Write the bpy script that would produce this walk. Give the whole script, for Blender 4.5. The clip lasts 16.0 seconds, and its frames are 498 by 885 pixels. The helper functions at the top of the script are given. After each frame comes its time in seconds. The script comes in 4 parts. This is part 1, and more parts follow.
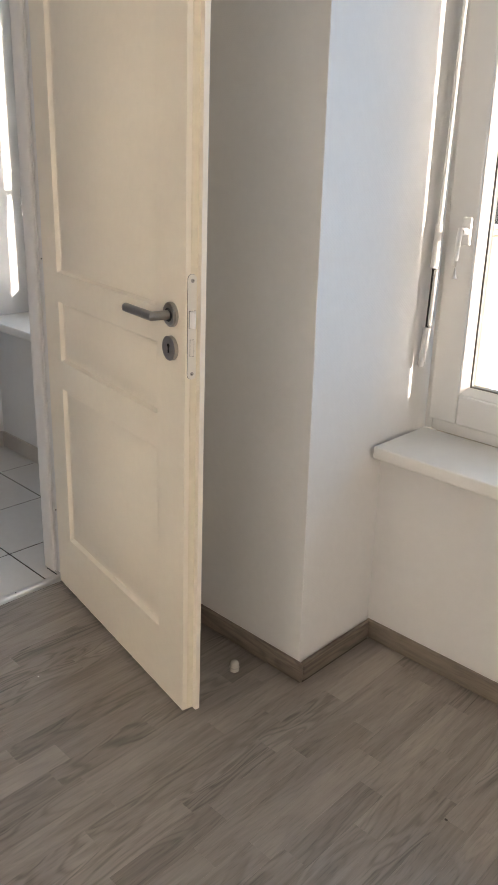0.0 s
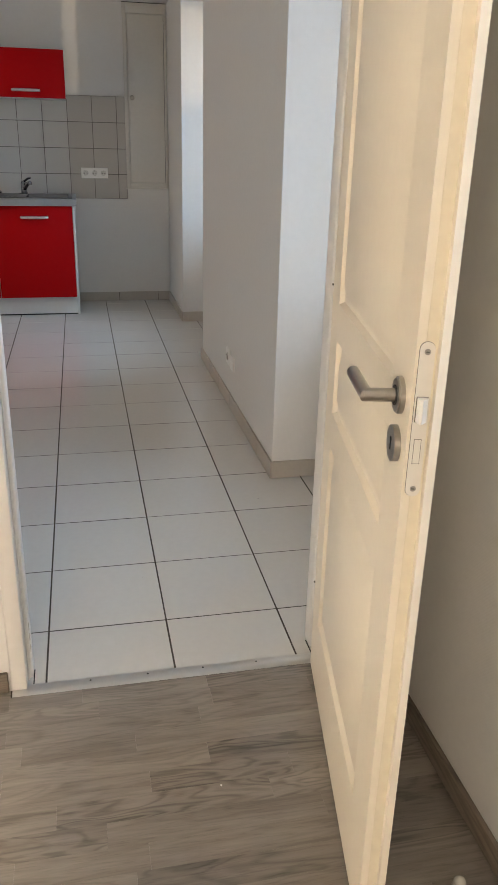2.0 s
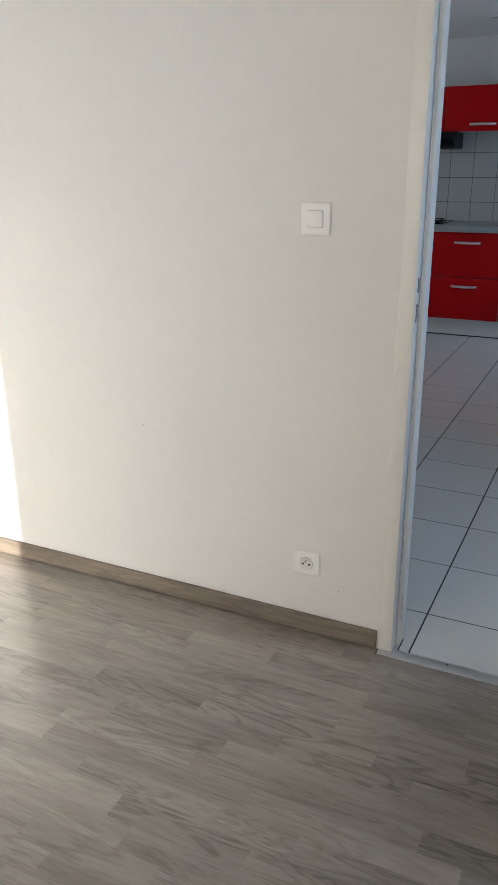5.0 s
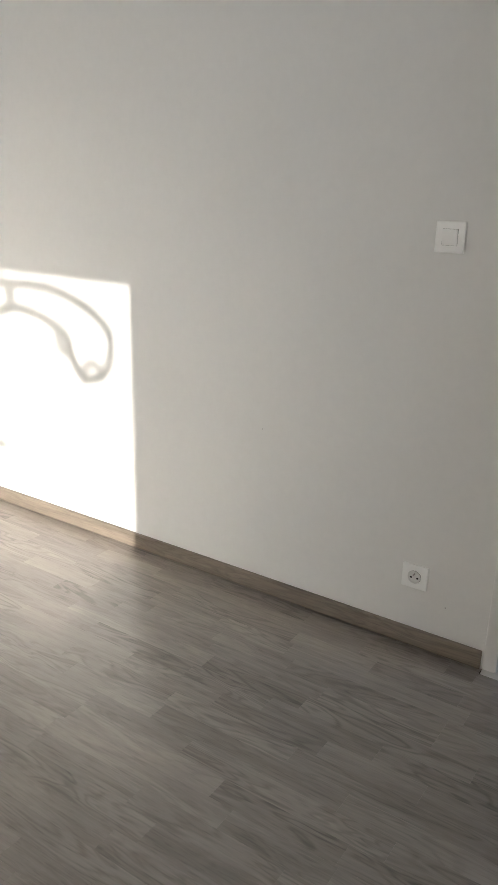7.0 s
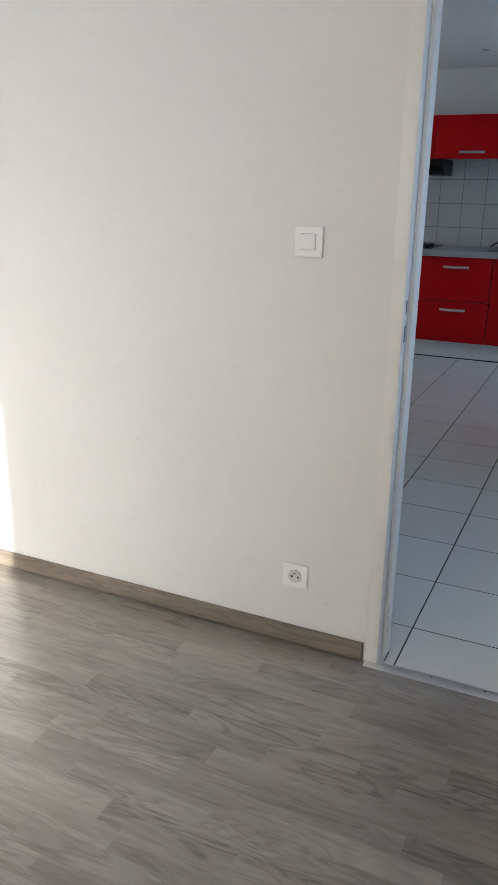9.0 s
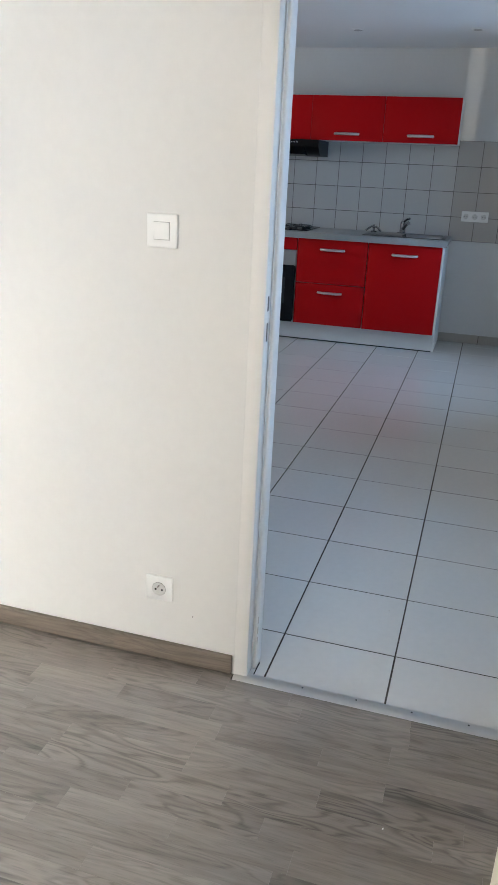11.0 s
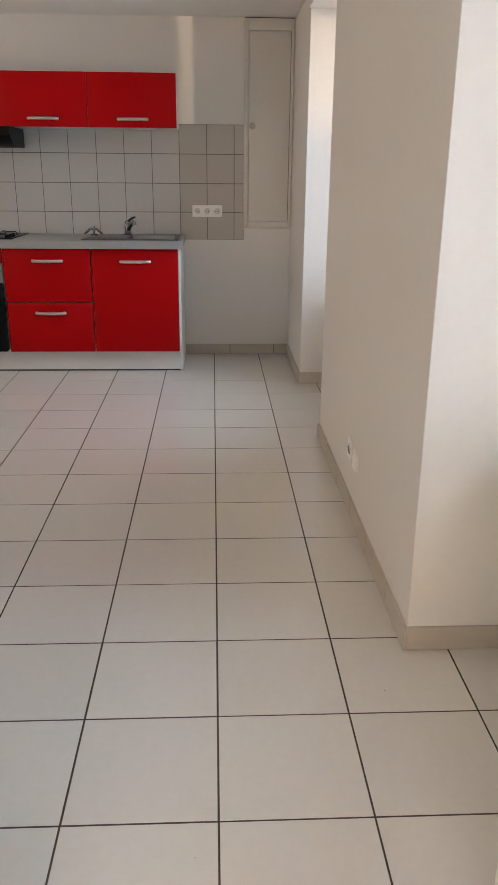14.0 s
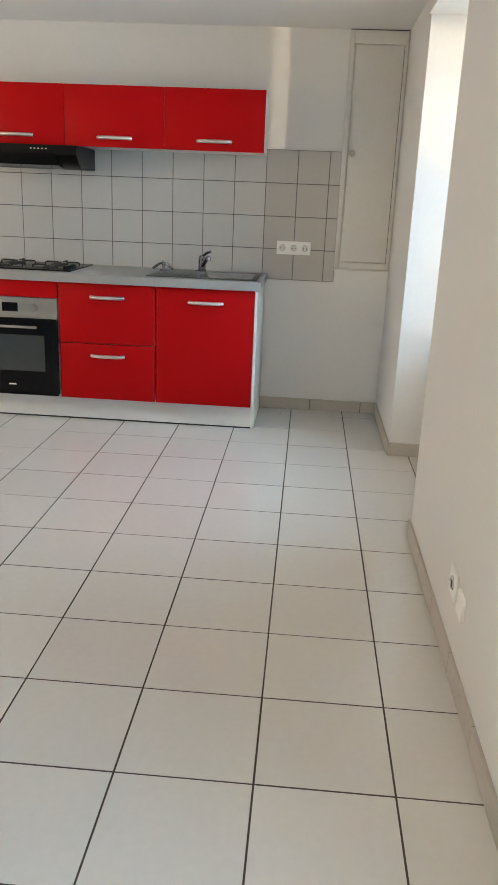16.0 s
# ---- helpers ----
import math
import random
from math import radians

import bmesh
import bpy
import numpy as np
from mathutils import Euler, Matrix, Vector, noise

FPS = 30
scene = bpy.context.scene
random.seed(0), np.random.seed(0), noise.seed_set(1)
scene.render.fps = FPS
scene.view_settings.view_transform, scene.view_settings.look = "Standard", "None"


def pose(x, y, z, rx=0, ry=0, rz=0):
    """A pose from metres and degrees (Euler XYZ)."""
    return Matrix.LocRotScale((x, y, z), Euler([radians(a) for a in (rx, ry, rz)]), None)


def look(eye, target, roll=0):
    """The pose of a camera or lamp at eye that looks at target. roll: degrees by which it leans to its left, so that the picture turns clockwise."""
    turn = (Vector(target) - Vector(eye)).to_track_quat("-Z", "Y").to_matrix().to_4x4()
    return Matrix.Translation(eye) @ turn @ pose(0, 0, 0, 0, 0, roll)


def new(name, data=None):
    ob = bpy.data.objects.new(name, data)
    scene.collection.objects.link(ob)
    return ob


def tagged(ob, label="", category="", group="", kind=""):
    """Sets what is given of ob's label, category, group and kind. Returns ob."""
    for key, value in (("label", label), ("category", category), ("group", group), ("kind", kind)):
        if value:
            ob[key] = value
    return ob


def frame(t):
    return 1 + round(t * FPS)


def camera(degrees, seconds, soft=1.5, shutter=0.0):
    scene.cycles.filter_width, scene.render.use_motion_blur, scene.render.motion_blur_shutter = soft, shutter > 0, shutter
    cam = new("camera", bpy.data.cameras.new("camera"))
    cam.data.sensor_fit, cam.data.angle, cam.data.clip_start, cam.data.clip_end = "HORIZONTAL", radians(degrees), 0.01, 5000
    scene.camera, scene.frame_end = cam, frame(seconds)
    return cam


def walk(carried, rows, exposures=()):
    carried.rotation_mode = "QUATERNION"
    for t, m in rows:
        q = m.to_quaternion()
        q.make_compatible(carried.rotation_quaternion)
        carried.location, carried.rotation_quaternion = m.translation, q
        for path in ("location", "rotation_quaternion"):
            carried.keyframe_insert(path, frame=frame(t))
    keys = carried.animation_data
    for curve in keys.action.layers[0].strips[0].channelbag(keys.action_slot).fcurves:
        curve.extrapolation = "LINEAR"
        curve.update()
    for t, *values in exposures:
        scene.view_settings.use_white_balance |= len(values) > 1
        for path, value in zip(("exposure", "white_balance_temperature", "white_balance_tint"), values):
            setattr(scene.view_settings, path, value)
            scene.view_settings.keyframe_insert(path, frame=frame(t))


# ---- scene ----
cam = camera(35.9, 16.0)
PATH = [
    (0, (0.003, -0.006, 1.312), (-1.283, 1.359, 0.616), 2.2),
    (0.5, (-0.087, 0.182, 1.329), (-1.444, 1.476, 0.634), 3.5),
    (1, (-0.165, 0.339, 1.323), (-1.719, 1.359, 0.584), 2.7),
    (1.5, (-0.198, 0.528, 1.333), (-1.939, 1.179, 0.594), 2.0),
    (2, (-0.267, 0.619, 1.323), (-2.085, 1.019, 0.591), 1.4),
    (2.5, (-0.396, 0.735, 1.323), (-2.246, 1.002, 0.61), 1.3),
    (3, (-0.44, 0.824, 1.318), (-2.334, 0.796, 0.678), 2.3),
    (3.5, (-0.388, 0.927, 1.324), (-2.245, 0.524, 0.699), 3.4),
    (4, (-0.309, 0.955, 1.326), (-2.098, 0.331, 0.685), 0.9),
    (4.5, (-0.174, 0.895, 1.318), (-1.901, 0.128, 0.665), -0.2),
    (4.7, (-0.13, 0.883, 1.303), (-1.844, 0.094, 0.642), -0.3),
    (7, (-0.001, 0.858, 1.306), (-1.579, -0.19, 0.666), 1.3),
    (7.5, (0.0, 0.858, 1.305), (-1.575, -0.202, 0.675), 0.9),
    (8, (-0.014, 0.881, 1.305), (-1.645, -0.094, 0.682), 0.5),
    (8.5, (-0.024, 0.888, 1.306), (-1.712, 0.013, 0.684), 0.7),
    (9, (-0.03, 0.892, 1.309), (-1.753, 0.09, 0.687), 0.9),
    (11.3, (-0.304, 0.905, 1.333), (-2.12, 0.399, 0.665), 2.4),
    (11.5, (-0.382, 0.949, 1.314), (-2.197, 0.431, 0.654), 1.3),
    (12, (-0.48, 0.946, 1.296), (-2.338, 0.615, 0.635), 1.1),
    (12.5, (-0.612, 0.892, 1.305), (-2.496, 0.823, 0.638), 0.2),
    (13, (-0.784, 0.835, 1.291), (-2.66, 0.881, 0.601), -0.1),
    (13.5, (-1.044, 0.815, 1.306), (-2.925, 0.866, 0.627), 0.3),
    (14, (-1.248, 0.801, 1.304), (-3.133, 0.891, 0.643), 0.5),
    (14.5, (-1.47, 0.756, 1.32), (-3.357, 0.933, 0.681), 0.8),
    (15, (-1.663, 0.77, 1.317), (-3.558, 0.894, 0.69), 0.8),
    (15.5, (-1.876, 0.833, 1.344), (-3.785, 0.787, 0.75), 1.5),
    (16, (-2.041, 0.859, 1.318), (-3.945, 0.734, 0.718), 2.4),
]
walk(cam, [(t, look(eye, target, roll)) for t, eye, target, roll in PATH],
     exposures=[(0, 1.25, 6900, 16), (1, 1.42, 7350, 16), (2, 1.72, 7700, 15), (3, 1.72, 7800, 17), (3.5, 1.7, 6700, 12), (4, 1.66, 6300, 10), (4.5, 1.35, 6250, 10), (7, 0.36, 6200, 10), (7.5, 0.34, 6250, 10), (8, 0.6, 6150, 10), (9, 1.05, 6050, 10), (11.5, 1.76, 6050, 10), (12.5, 1.93, 6900, 12), (13.5, 1.98, 8700, 21), (14.5, 2.08, 8900, 22), (15, 2.08, 9100, 24), (15.5, 2.36, 8500, 17), (16, 2.5, 8100, 12)])

# ---------------------------------------------------------------- light
SUN_SLOPE, SUN_RISE = 0.372, 0.27          # y per x, height per horizontal metre
sun_way = Vector((-1.0, -SUN_SLOPE, -SUN_RISE * math.hypot(1.0, SUN_SLOPE))).normalized()

world = bpy.data.worlds.new("world")
scene.world = world
world.use_nodes = True
wn = world.node_tree.nodes
sky = wn.new("ShaderNodeTexSky")
sky.sky_type, sky.sun_disc = "NISHITA", False
sky.dust_density, sky.air_density, sky.ozone_density = 0.1, 1.2, 2.5
sky.sun_elevation = math.asin(-sun_way.z)
sky.sun_rotation = math.atan2(-sun_way.x, -sun_way.y)
wn["Background"].inputs["Strength"].default_value = 0.02
world.node_tree.links.new(sky.outputs["Color"], wn["Background"].inputs["Color"])

sun_data = bpy.data.lights.new("sun", "SUN")
sun_data.energy, sun_data.angle, sun_data.color = 5.0, radians(0.5), (1.0, 0.93, 0.82)
sun = new("sun", sun_data)
sun.matrix_world = look((0, 0, 0), sun_way)


def window_light(name, centre, aim, width, height, watts, colour, spread=128):
    """The sky's light in a window's opening."""
    d = bpy.data.lights.new(name, "AREA")
    d.shape, d.size, d.size_y, d.energy, d.color, d.spread = "RECTANGLE", width, height, watts, colour, radians(spread)
    ob = new(name, d)
    ob.matrix_world = look(centre, Vector(centre) + Vector(aim))
    return ob


SKY_B, SKY, SKY_E = (0.30, 0.62, 1.0), (0.36, 0.635, 1.0), (1.0, 0.90, 0.79)
window_light("sky_window_bedroom", (-0.46, 2.14, 1.40), (0, -1, 0), 1.12, 1.5, 4.0, SKY_B, 125)
window_light("sky_window_bedroom_east", (1.80, -0.48, 1.45), (-1, 0, 0), 1.8, 1.1, 7.5, SKY_E, 180)
window_light("sky_window_kitchen", (-2.61, 2.14, 1.40), (0, -1, -0.25), 1.03, 1.5, 3.9, SKY, 118)
window_light("sky_window_kitchen_far", (-5.60, 2.14, 1.40), (0, -1, -0.25), 1.05, 1.5, 4.8, SKY, 122)
# warm fill light for the kitchen, in an added window out of view
window_light("fill_window_kitchen_south", (-5.10, -2.52, 1.50), (0, 1, 0), 1.1, 1.1, 3.6, (1.0, 0.86, 0.70), 180)

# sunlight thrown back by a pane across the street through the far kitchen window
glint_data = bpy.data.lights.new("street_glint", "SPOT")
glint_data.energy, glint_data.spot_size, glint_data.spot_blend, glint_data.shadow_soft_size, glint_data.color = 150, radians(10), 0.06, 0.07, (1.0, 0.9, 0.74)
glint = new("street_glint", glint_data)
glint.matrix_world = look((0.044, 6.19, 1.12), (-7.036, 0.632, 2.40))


# ---------------------------------------------------------------- materials
def material(name, colour, rough=0.5, metal=0.0, vary=0.06, grain=None, bump=0.0, bump_scale=200.0, random_tone=0.0, coat=0.0, gloss=0.5):
    """A painted, tiled or metal surface: broad stains, fine grain, relief and a tone for each piece."""
    m = bpy.data.materials.new(name)
    m.use_nodes = True
    nt = m.node_tree
    n, l = nt.nodes, nt.links
    b = n["Principled BSDF"]
    co = n.new("ShaderNodeTexCoord")
    src = co.outputs["Object"]
    broad = n.new("ShaderNodeTexNoise")
    broad.inputs["Scale"].default_value, broad.inputs["Detail"].default_value = 1.7, 4
    fine = n.new("ShaderNodeTexNoise")
    fine.inputs["Scale"].default_value, fine.inputs["Detail"].default_value = 45 if grain is None else grain, 3
    l.new(src, broad.inputs["Vector"]), l.new(src, fine.inputs["Vector"])
    add = n.new("ShaderNodeMath")
    add.operation = "ADD"
    l.new(broad.outputs["Fac"], add.inputs[0]), l.new(fine.outputs["Fac"], add.inputs[1])
    total = add.outputs[0]
    if random_tone:
        info = n.new("ShaderNodeObjectInfo")
        mul = n.new("ShaderNodeMath")
        mul.operation = "MULTIPLY_ADD"
        mul.inputs[1].default_value = random_tone
        l.new(info.outputs["Random"], mul.inputs[0]), l.new(total, mul.inputs[2])
        total = mul.outputs[0]
    span = n.new("ShaderNodeMapRange")
    span.inputs["From Min"].default_value, span.inputs["From Max"].default_value = 0.5, 1.5 + random_tone
    span.inputs["To Min"].default_value, span.inputs["To Max"].default_value = 1 - vary, 1 + vary
    l.new(total, span.inputs["Value"])
    mix = n.new("ShaderNodeVectorMath")
    mix.operation = "SCALE"
    mix.inputs[0].default_value = colour
    l.new(span.outputs["Result"], mix.inputs["Scale"])
    l.new(mix.outputs["Vector"], b.inputs["Base Color"])
    rr = n.new("ShaderNodeMapRange")
    rr.inputs["To Min"].default_value, rr.inputs["To Max"].default_value = max(0.02, rough - 0.07), min(1, rough + 0.07)
    l.new(broad.outputs["Fac"], rr.inputs["Value"]), l.new(rr.outputs["Result"], b.inputs["Roughness"])
    b.inputs["Metallic"].default_value = metal
    b.inputs["Coat Weight"].default_value, b.inputs["Specular IOR Level"].default_value = coat, gloss
    if bump:
        tex = n.new("ShaderNodeTexNoise")
        tex.inputs["Scale"].default_value, tex.inputs["Detail"].default_value = bump_scale, 2
        l.new(src, tex.inputs["Vector"])
        bp = n.new("ShaderNodeBump")
        bp.inputs["Strength"].default_value, bp.inputs["Distance"].default_value = bump, 0.002
        l.new(tex.outputs["Fac"], bp.inputs["Height"]), l.new(bp.outputs["Normal"], b.inputs["Normal"])
    return m


def woven_paint(name, colour):
    """White paint over woven glass-fibre paper: a fine diagonal weave in relief."""
    m = material(name, colour, 0.62, 0, 0.03)
    n, l = m.node_tree.nodes, m.node_tree.links
    co = n.new("ShaderNodeTexCoord")
    bp = n.new("ShaderNodeBump")
    bp.inputs["Strength"].default_value, bp.inputs["Distance"].default_value = 0.13, 0.001
    waves = []
    for turn in (40, -40):
        mp = n.new("ShaderNodeMapping")
        mp.inputs["Rotation"].default_value = (radians(turn), radians(turn), 0)
        w = n.new("ShaderNodeTexWave")
        w.bands_direction = "Z"
        w.inputs["Scale"].default_value, w.inputs["Distortion"].default_value, w.inputs["Detail"].default_value = 62, 0.5, 1
        l.new(co.outputs["Object"], mp.inputs["Vector"]), l.new(mp.outputs["Vector"], w.inputs["Vector"])
        waves.append(w)
    mx = n.new("ShaderNodeMath")
    mx.operation = "MAXIMUM"
    l.new(waves[0].outputs["Fac"], mx.inputs[0]), l.new(waves[1].outputs["Fac"], mx.inputs[1])
    l.new(mx.outputs[0], bp.inputs["Height"]), l.new(bp.outputs["Normal"], n["Principled BSDF"].inputs["Normal"])
    return m


def wood(name, dark, light, per_island=False, along="Y", rough=0.27, gloss=0.95):
    """Grey-brown oak décor, grain along one axis, each strip with its own tone and piece of grain."""
    m = bpy.data.materials.new(name)
    m.use_nodes = True
    n, l = m.node_tree.nodes, m.node_tree.links
    b = n["Principled BSDF"]
    co = n.new("ShaderNodeTexCoord")
    if per_island:
        rnd = n.new("ShaderNodeNewGeometry").outputs["Random Per Island"]
    else:
        rnd = n.new("ShaderNodeObjectInfo").outputs["Random"]
    off = n.new("ShaderNodeMath")
    off.operation = "MULTIPLY"
    off.inputs[1].default_value = 53.0
    l.new(rnd, off.inputs[0])
    shift = n.new("ShaderNodeVectorMath")
    l.new(co.outputs["Object"], shift.inputs[0]), l.new(off.outputs[0], shift.inputs[1])
    mp = n.new("ShaderNodeMapping")
    mp.inputs["Scale"].default_value = (1, 0.065, 1) if along == "Y" else (0.065, 1, 1)
    l.new(shift.outputs[0], mp.inputs["Vector"])
    fmap = n.new("ShaderNodeMapping")
    fmap.inputs["Scale"].default_value = (1, 0.15, 1) if along == "Y" else (0.15, 1, 1)
    l.new(shift.outputs[0], fmap.inputs["Vector"])
    grain = n.new("ShaderNodeTexNoise")
    grain.inputs["Scale"].default_value, grain.inputs["Detail"].default_value, grain.inputs["Roughness"].default_value = 95, 5, 0.55
    grain.inputs["Distortion"].default_value = 0.6
    figure = n.new("ShaderNodeTexNoise")
    figure.inputs["Scale"].default_value, figure.inputs["Detail"].default_value, figure.inputs["Distortion"].default_value = 14, 2.5, 0.7
    l.new(mp.outputs["Vector"], grain.inputs["Vector"]), l.new(fmap.outputs["Vector"], figure.inputs["Vector"])
    def calc(op, p, q, r=None):
        node = n.new("ShaderNodeMath")
        node.operation = op
        for k, v in enumerate((p, q, r)):
            if v is None:
                continue
            if isinstance(v, (int, float)):
                node.inputs[k].default_value = v
            else:
                l.new(v, node.inputs[k])
        return node.outputs[0]

    # cathedral rings: contours of a slow figure, dark on one side only, strong in some strips and faint in others
    sine = calc("SINE", calc("MULTIPLY", figure.outputs["Fac"], 66.0), None)
    line = calc("POWER", calc("MULTIPLY_ADD", sine, 0.5, 0.5), 2.2)
    where = n.new("ShaderNodeTexNoise")
    where.inputs["Scale"].default_value, where.inputs["Detail"].default_value = 2.6, 1
    l.new(mp.outputs["Vector"], where.inputs["Vector"])
    much = n.new("ShaderNodeMapRange")
    much.inputs["From Min"].default_value, much.inputs["From Max"].default_value = 0.42, 0.64
    much.inputs["To Min"].default_value, much.inputs["To Max"].default_value = -0.05, -0.24
    l.new(where.outputs["Fac"], much.inputs["Value"])
    # short dark pores along the grain
    pores = n.new("ShaderNodeTexNoise")
    pores.inputs["Scale"].default_value, pores.inputs["Detail"].default_value = 330, 1
    l.new(mp.outputs["Vector"], pores.inputs["Vector"])
    dash = n.new("ShaderNodeMapRange")
    dash.inputs["From Min"].default_value, dash.inputs["From Max"].default_value = 0.56, 0.70
    dash.inputs["To Min"].default_value, dash.inputs["To Max"].default_value = 0.0, -0.10
    l.new(pores.outputs["Fac"], dash.inputs["Value"])
    value = calc("MULTIPLY_ADD", grain.outputs["Fac"], 0.44, 0.16)
    value = calc("MULTIPLY_ADD", figure.outputs["Fac"], 0.60, value)
    value = calc("MULTIPLY_ADD", line, much.outputs["Result"], value)
    value = calc("ADD", value, dash.outputs["Result"])
    value = calc("MULTIPLY_ADD", rnd, 0.17, value)
    ramp = n.new("ShaderNodeValToRGB")
    ramp.color_ramp.elements[0].position, ramp.color_ramp.elements[1].position = 0.30, 0.98
    ramp.color_ramp.elements[0].color, ramp.color_ramp.elements[1].color = (*dark, 1), (*light, 1)
    knots = n.new("ShaderNodeTexVoronoi")
    knots.inputs["Scale"].default_value = 3.1
    kmap = n.new("ShaderNodeMapping")
    kmap.inputs["Scale"].default_value = (1, 0.5, 1) if along == "Y" else (0.5, 1, 1)
    l.new(shift.outputs[0], kmap.inputs["Vector"]), l.new(kmap.outputs["Vector"], knots.inputs["Vector"])
    near = n.new("ShaderNodeMapRange")
    near.inputs["From Min"].default_value, near.inputs["From Max"].default_value = 0.02, 0.075
    near.inputs["To Min"].default_value, near.inputs["To Max"].default_value = -0.22, 0.0
    l.new(knots.outputs["Distance"], near.inputs["Value"])
    l.new(calc("ADD", value, near.outputs["Result"]), ramp.inputs["Fac"]), l.new(ramp.outputs["Color"], b.inputs["Base Color"])
    rr = n.new("ShaderNodeMapRange")
    rr.inputs["To Min"].default_value, rr.inputs["To Max"].default_value = rough, rough + 0.02
    l.new(figure.outputs["Fac"], rr.inputs["Value"]), l.new(rr.outputs["Result"], b.inputs["Roughness"])
    bp = n.new("ShaderNodeBump")
    bp.inputs["Strength"].default_value, bp.inputs["Distance"].default_value = 0.02, 0.001
    b.inputs["Specular IOR Level"].default_value = gloss
    l.new(grain.outputs["Fac"], bp.inputs["Height"]), l.new(bp.outputs["Normal"], b.inputs["Normal"])
    return m


def glass(name):
    m = bpy.data.materials.new(name)
    m.use_nodes = True
    b = m.node_tree.nodes["Principled BSDF"]
    b.inputs["Base Color"].default_value = (1, 1, 1, 1)
    b.inputs["Roughness"].default_value, b.inputs["Transmission Weight"].default_value, b.inputs["IOR"].default_value = 0.0, 1.0, 1.45
    return m


OAK_DARK, OAK_LIGHT = (0.060, 0.049, 0.041), (0.350, 0.306, 0.264)
M_PAINT = material("white_wall_paint", (0.76, 0.745, 0.715), 0.6, 0, 0.025, bump=0.12, bump_scale=160)
M_WOVEN = woven_paint("white_woven_wallpaper", (0.76, 0.75, 0.725))
M_CEIL = material("white_ceiling_paint", (0.83, 0.82, 0.80), 0.7, 0, 0.02, bump=0.08)
M_OUTSIDE = material("outside_render", (0.55, 0.5, 0.42), 0.9, 0, 0.12, bump=0.4, bump_scale=60)
M_GROUND = material("street_ground", (0.30, 0.285, 0.26), 0.9, 0, 0.2)
M_FACADE = material("cream_house_render", (0.60, 0.53, 0.40), 0.9, 0, 0.08, bump=0.4, bump_scale=40)
M_ROOF = material("red_brown_roof", (0.30, 0.14, 0.09), 0.8, 0, 0.2)
M_STRIP = wood("grey_oak_laminate", OAK_DARK, OAK_LIGHT)
M_STRIP_REST = wood("grey_oak_laminate_rest", OAK_DARK, OAK_LIGHT, per_island=True)
M_SKIRT_Y = wood("grey_oak_skirting", (0.080, 0.062, 0.047), (0.30, 0.247, 0.195), along="Y", rough=0.5, gloss=0.4)
M_SKIRT_X = wood("grey_oak_skirting_lengthwise", (0.080, 0.062, 0.047), (0.30, 0.247, 0.195), along="X", rough=0.5, gloss=0.4)
M_SUB = material("laminate_joint", (0.06, 0.05, 0.04), 0.9)
M_GROUT = material("dark_grout", (0.080, 0.068, 0.058), 0.95, 0, 0.3, gloss=0.05)
M_TILE = material("off_white_floor_tile", (0.70, 0.68, 0.64), 0.21, 0, 0.06, random_tone=0.5, bump=0.03, bump_scale=25, gloss=1.0)
M_SKIRT_TILE = material("beige_skirting_tile", (0.50, 0.455, 0.40), 0.4, 0, 0.08, random_tone=0.5)
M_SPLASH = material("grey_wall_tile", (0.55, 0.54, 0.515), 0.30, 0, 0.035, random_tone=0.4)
# darker copy of the tile: the dimmer light past the cabinets, put into its colour
M_SPLASH_SHADED = material("shaded_grey_wall_tile", (0.46, 0.44, 0.41), 0.30, 0, 0.035, random_tone=0.4)
M_SPLASH_JOINT = material("grey_wall_joint", (0.16, 0.15, 0.14), 0.95, gloss=0.05)
M_DOOR = material("cream_white_door_paint", (0.86, 0.79, 0.66), 0.36, 0, 0.03, bump=0.05, bump_scale=90)
M_EDGE = material("yellowed_door_edge", (0.80, 0.73, 0.58), 0.45, 0, 0.1)
M_FRAME = material("white_frame_paint", (0.79, 0.77, 0.735), 0.35, 0, 0.03)
M_PVC = material("white_pvc", (0.74, 0.73, 0.70), 0.28, 0, 0.02)
M_RUBBER = material("black_rubber", (0.02, 0.02, 0.02), 0.6)
M_SEAL = material("grey_rubber_seal", (0.16, 0.15, 0.13), 0.6)
M_SILL = material("cream_sill_paint", (0.81, 0.79, 0.74), 0.3, 0, 0.03)
M_STEEL = material("brushed_steel", (0.43, 0.41, 0.38), 0.30, 1.0, 0.1, grain=160)
M_HANDLE = material("satin_silver_handle", (0.68, 0.66, 0.63), 0.34, 0.85, 0.06)
M_LOCK = material("painted_lock_plate", (0.78, 0.75, 0.68), 0.38, 0, 0.06)
M_CHROME = material("chrome", (0.34, 0.34, 0.35), 0.14, 1.0, 0.03)
M_SINK = material("dull_sink_steel", (0.15, 0.15, 0.15), 0.30, 1.0, 0.08, grain=120)
M_ALU = material("worn_aluminium", (0.66, 0.645, 0.62), 0.36, 0.9, 0.05, grain=30)
M_RED = material("red_satin_laminate", (0.50, 0.003, 0.005), 0.45, 0, 0.05, gloss=0.12)
M_CARCASS = material("white_melamine", (0.76, 0.76, 0.745), 0.4, 0, 0.03)
M_TOP = material("grey_worktop_laminate", (0.33, 0.33, 0.325), 0.38, 0, 0.14, grain=220)
M_HOOD = material("dark_grey_hood_enamel", (0.011, 0.010, 0.010), 0.35, 0, 0.1, gloss=0.15)
M_BLACK = material("black_enamel", (0.010, 0.010, 0.011), 0.18, 0, 0.2, gloss=0.08)
M_IRON = material("black_cast_iron", (0.02, 0.02, 0.02), 0.6, 0, 0.3)
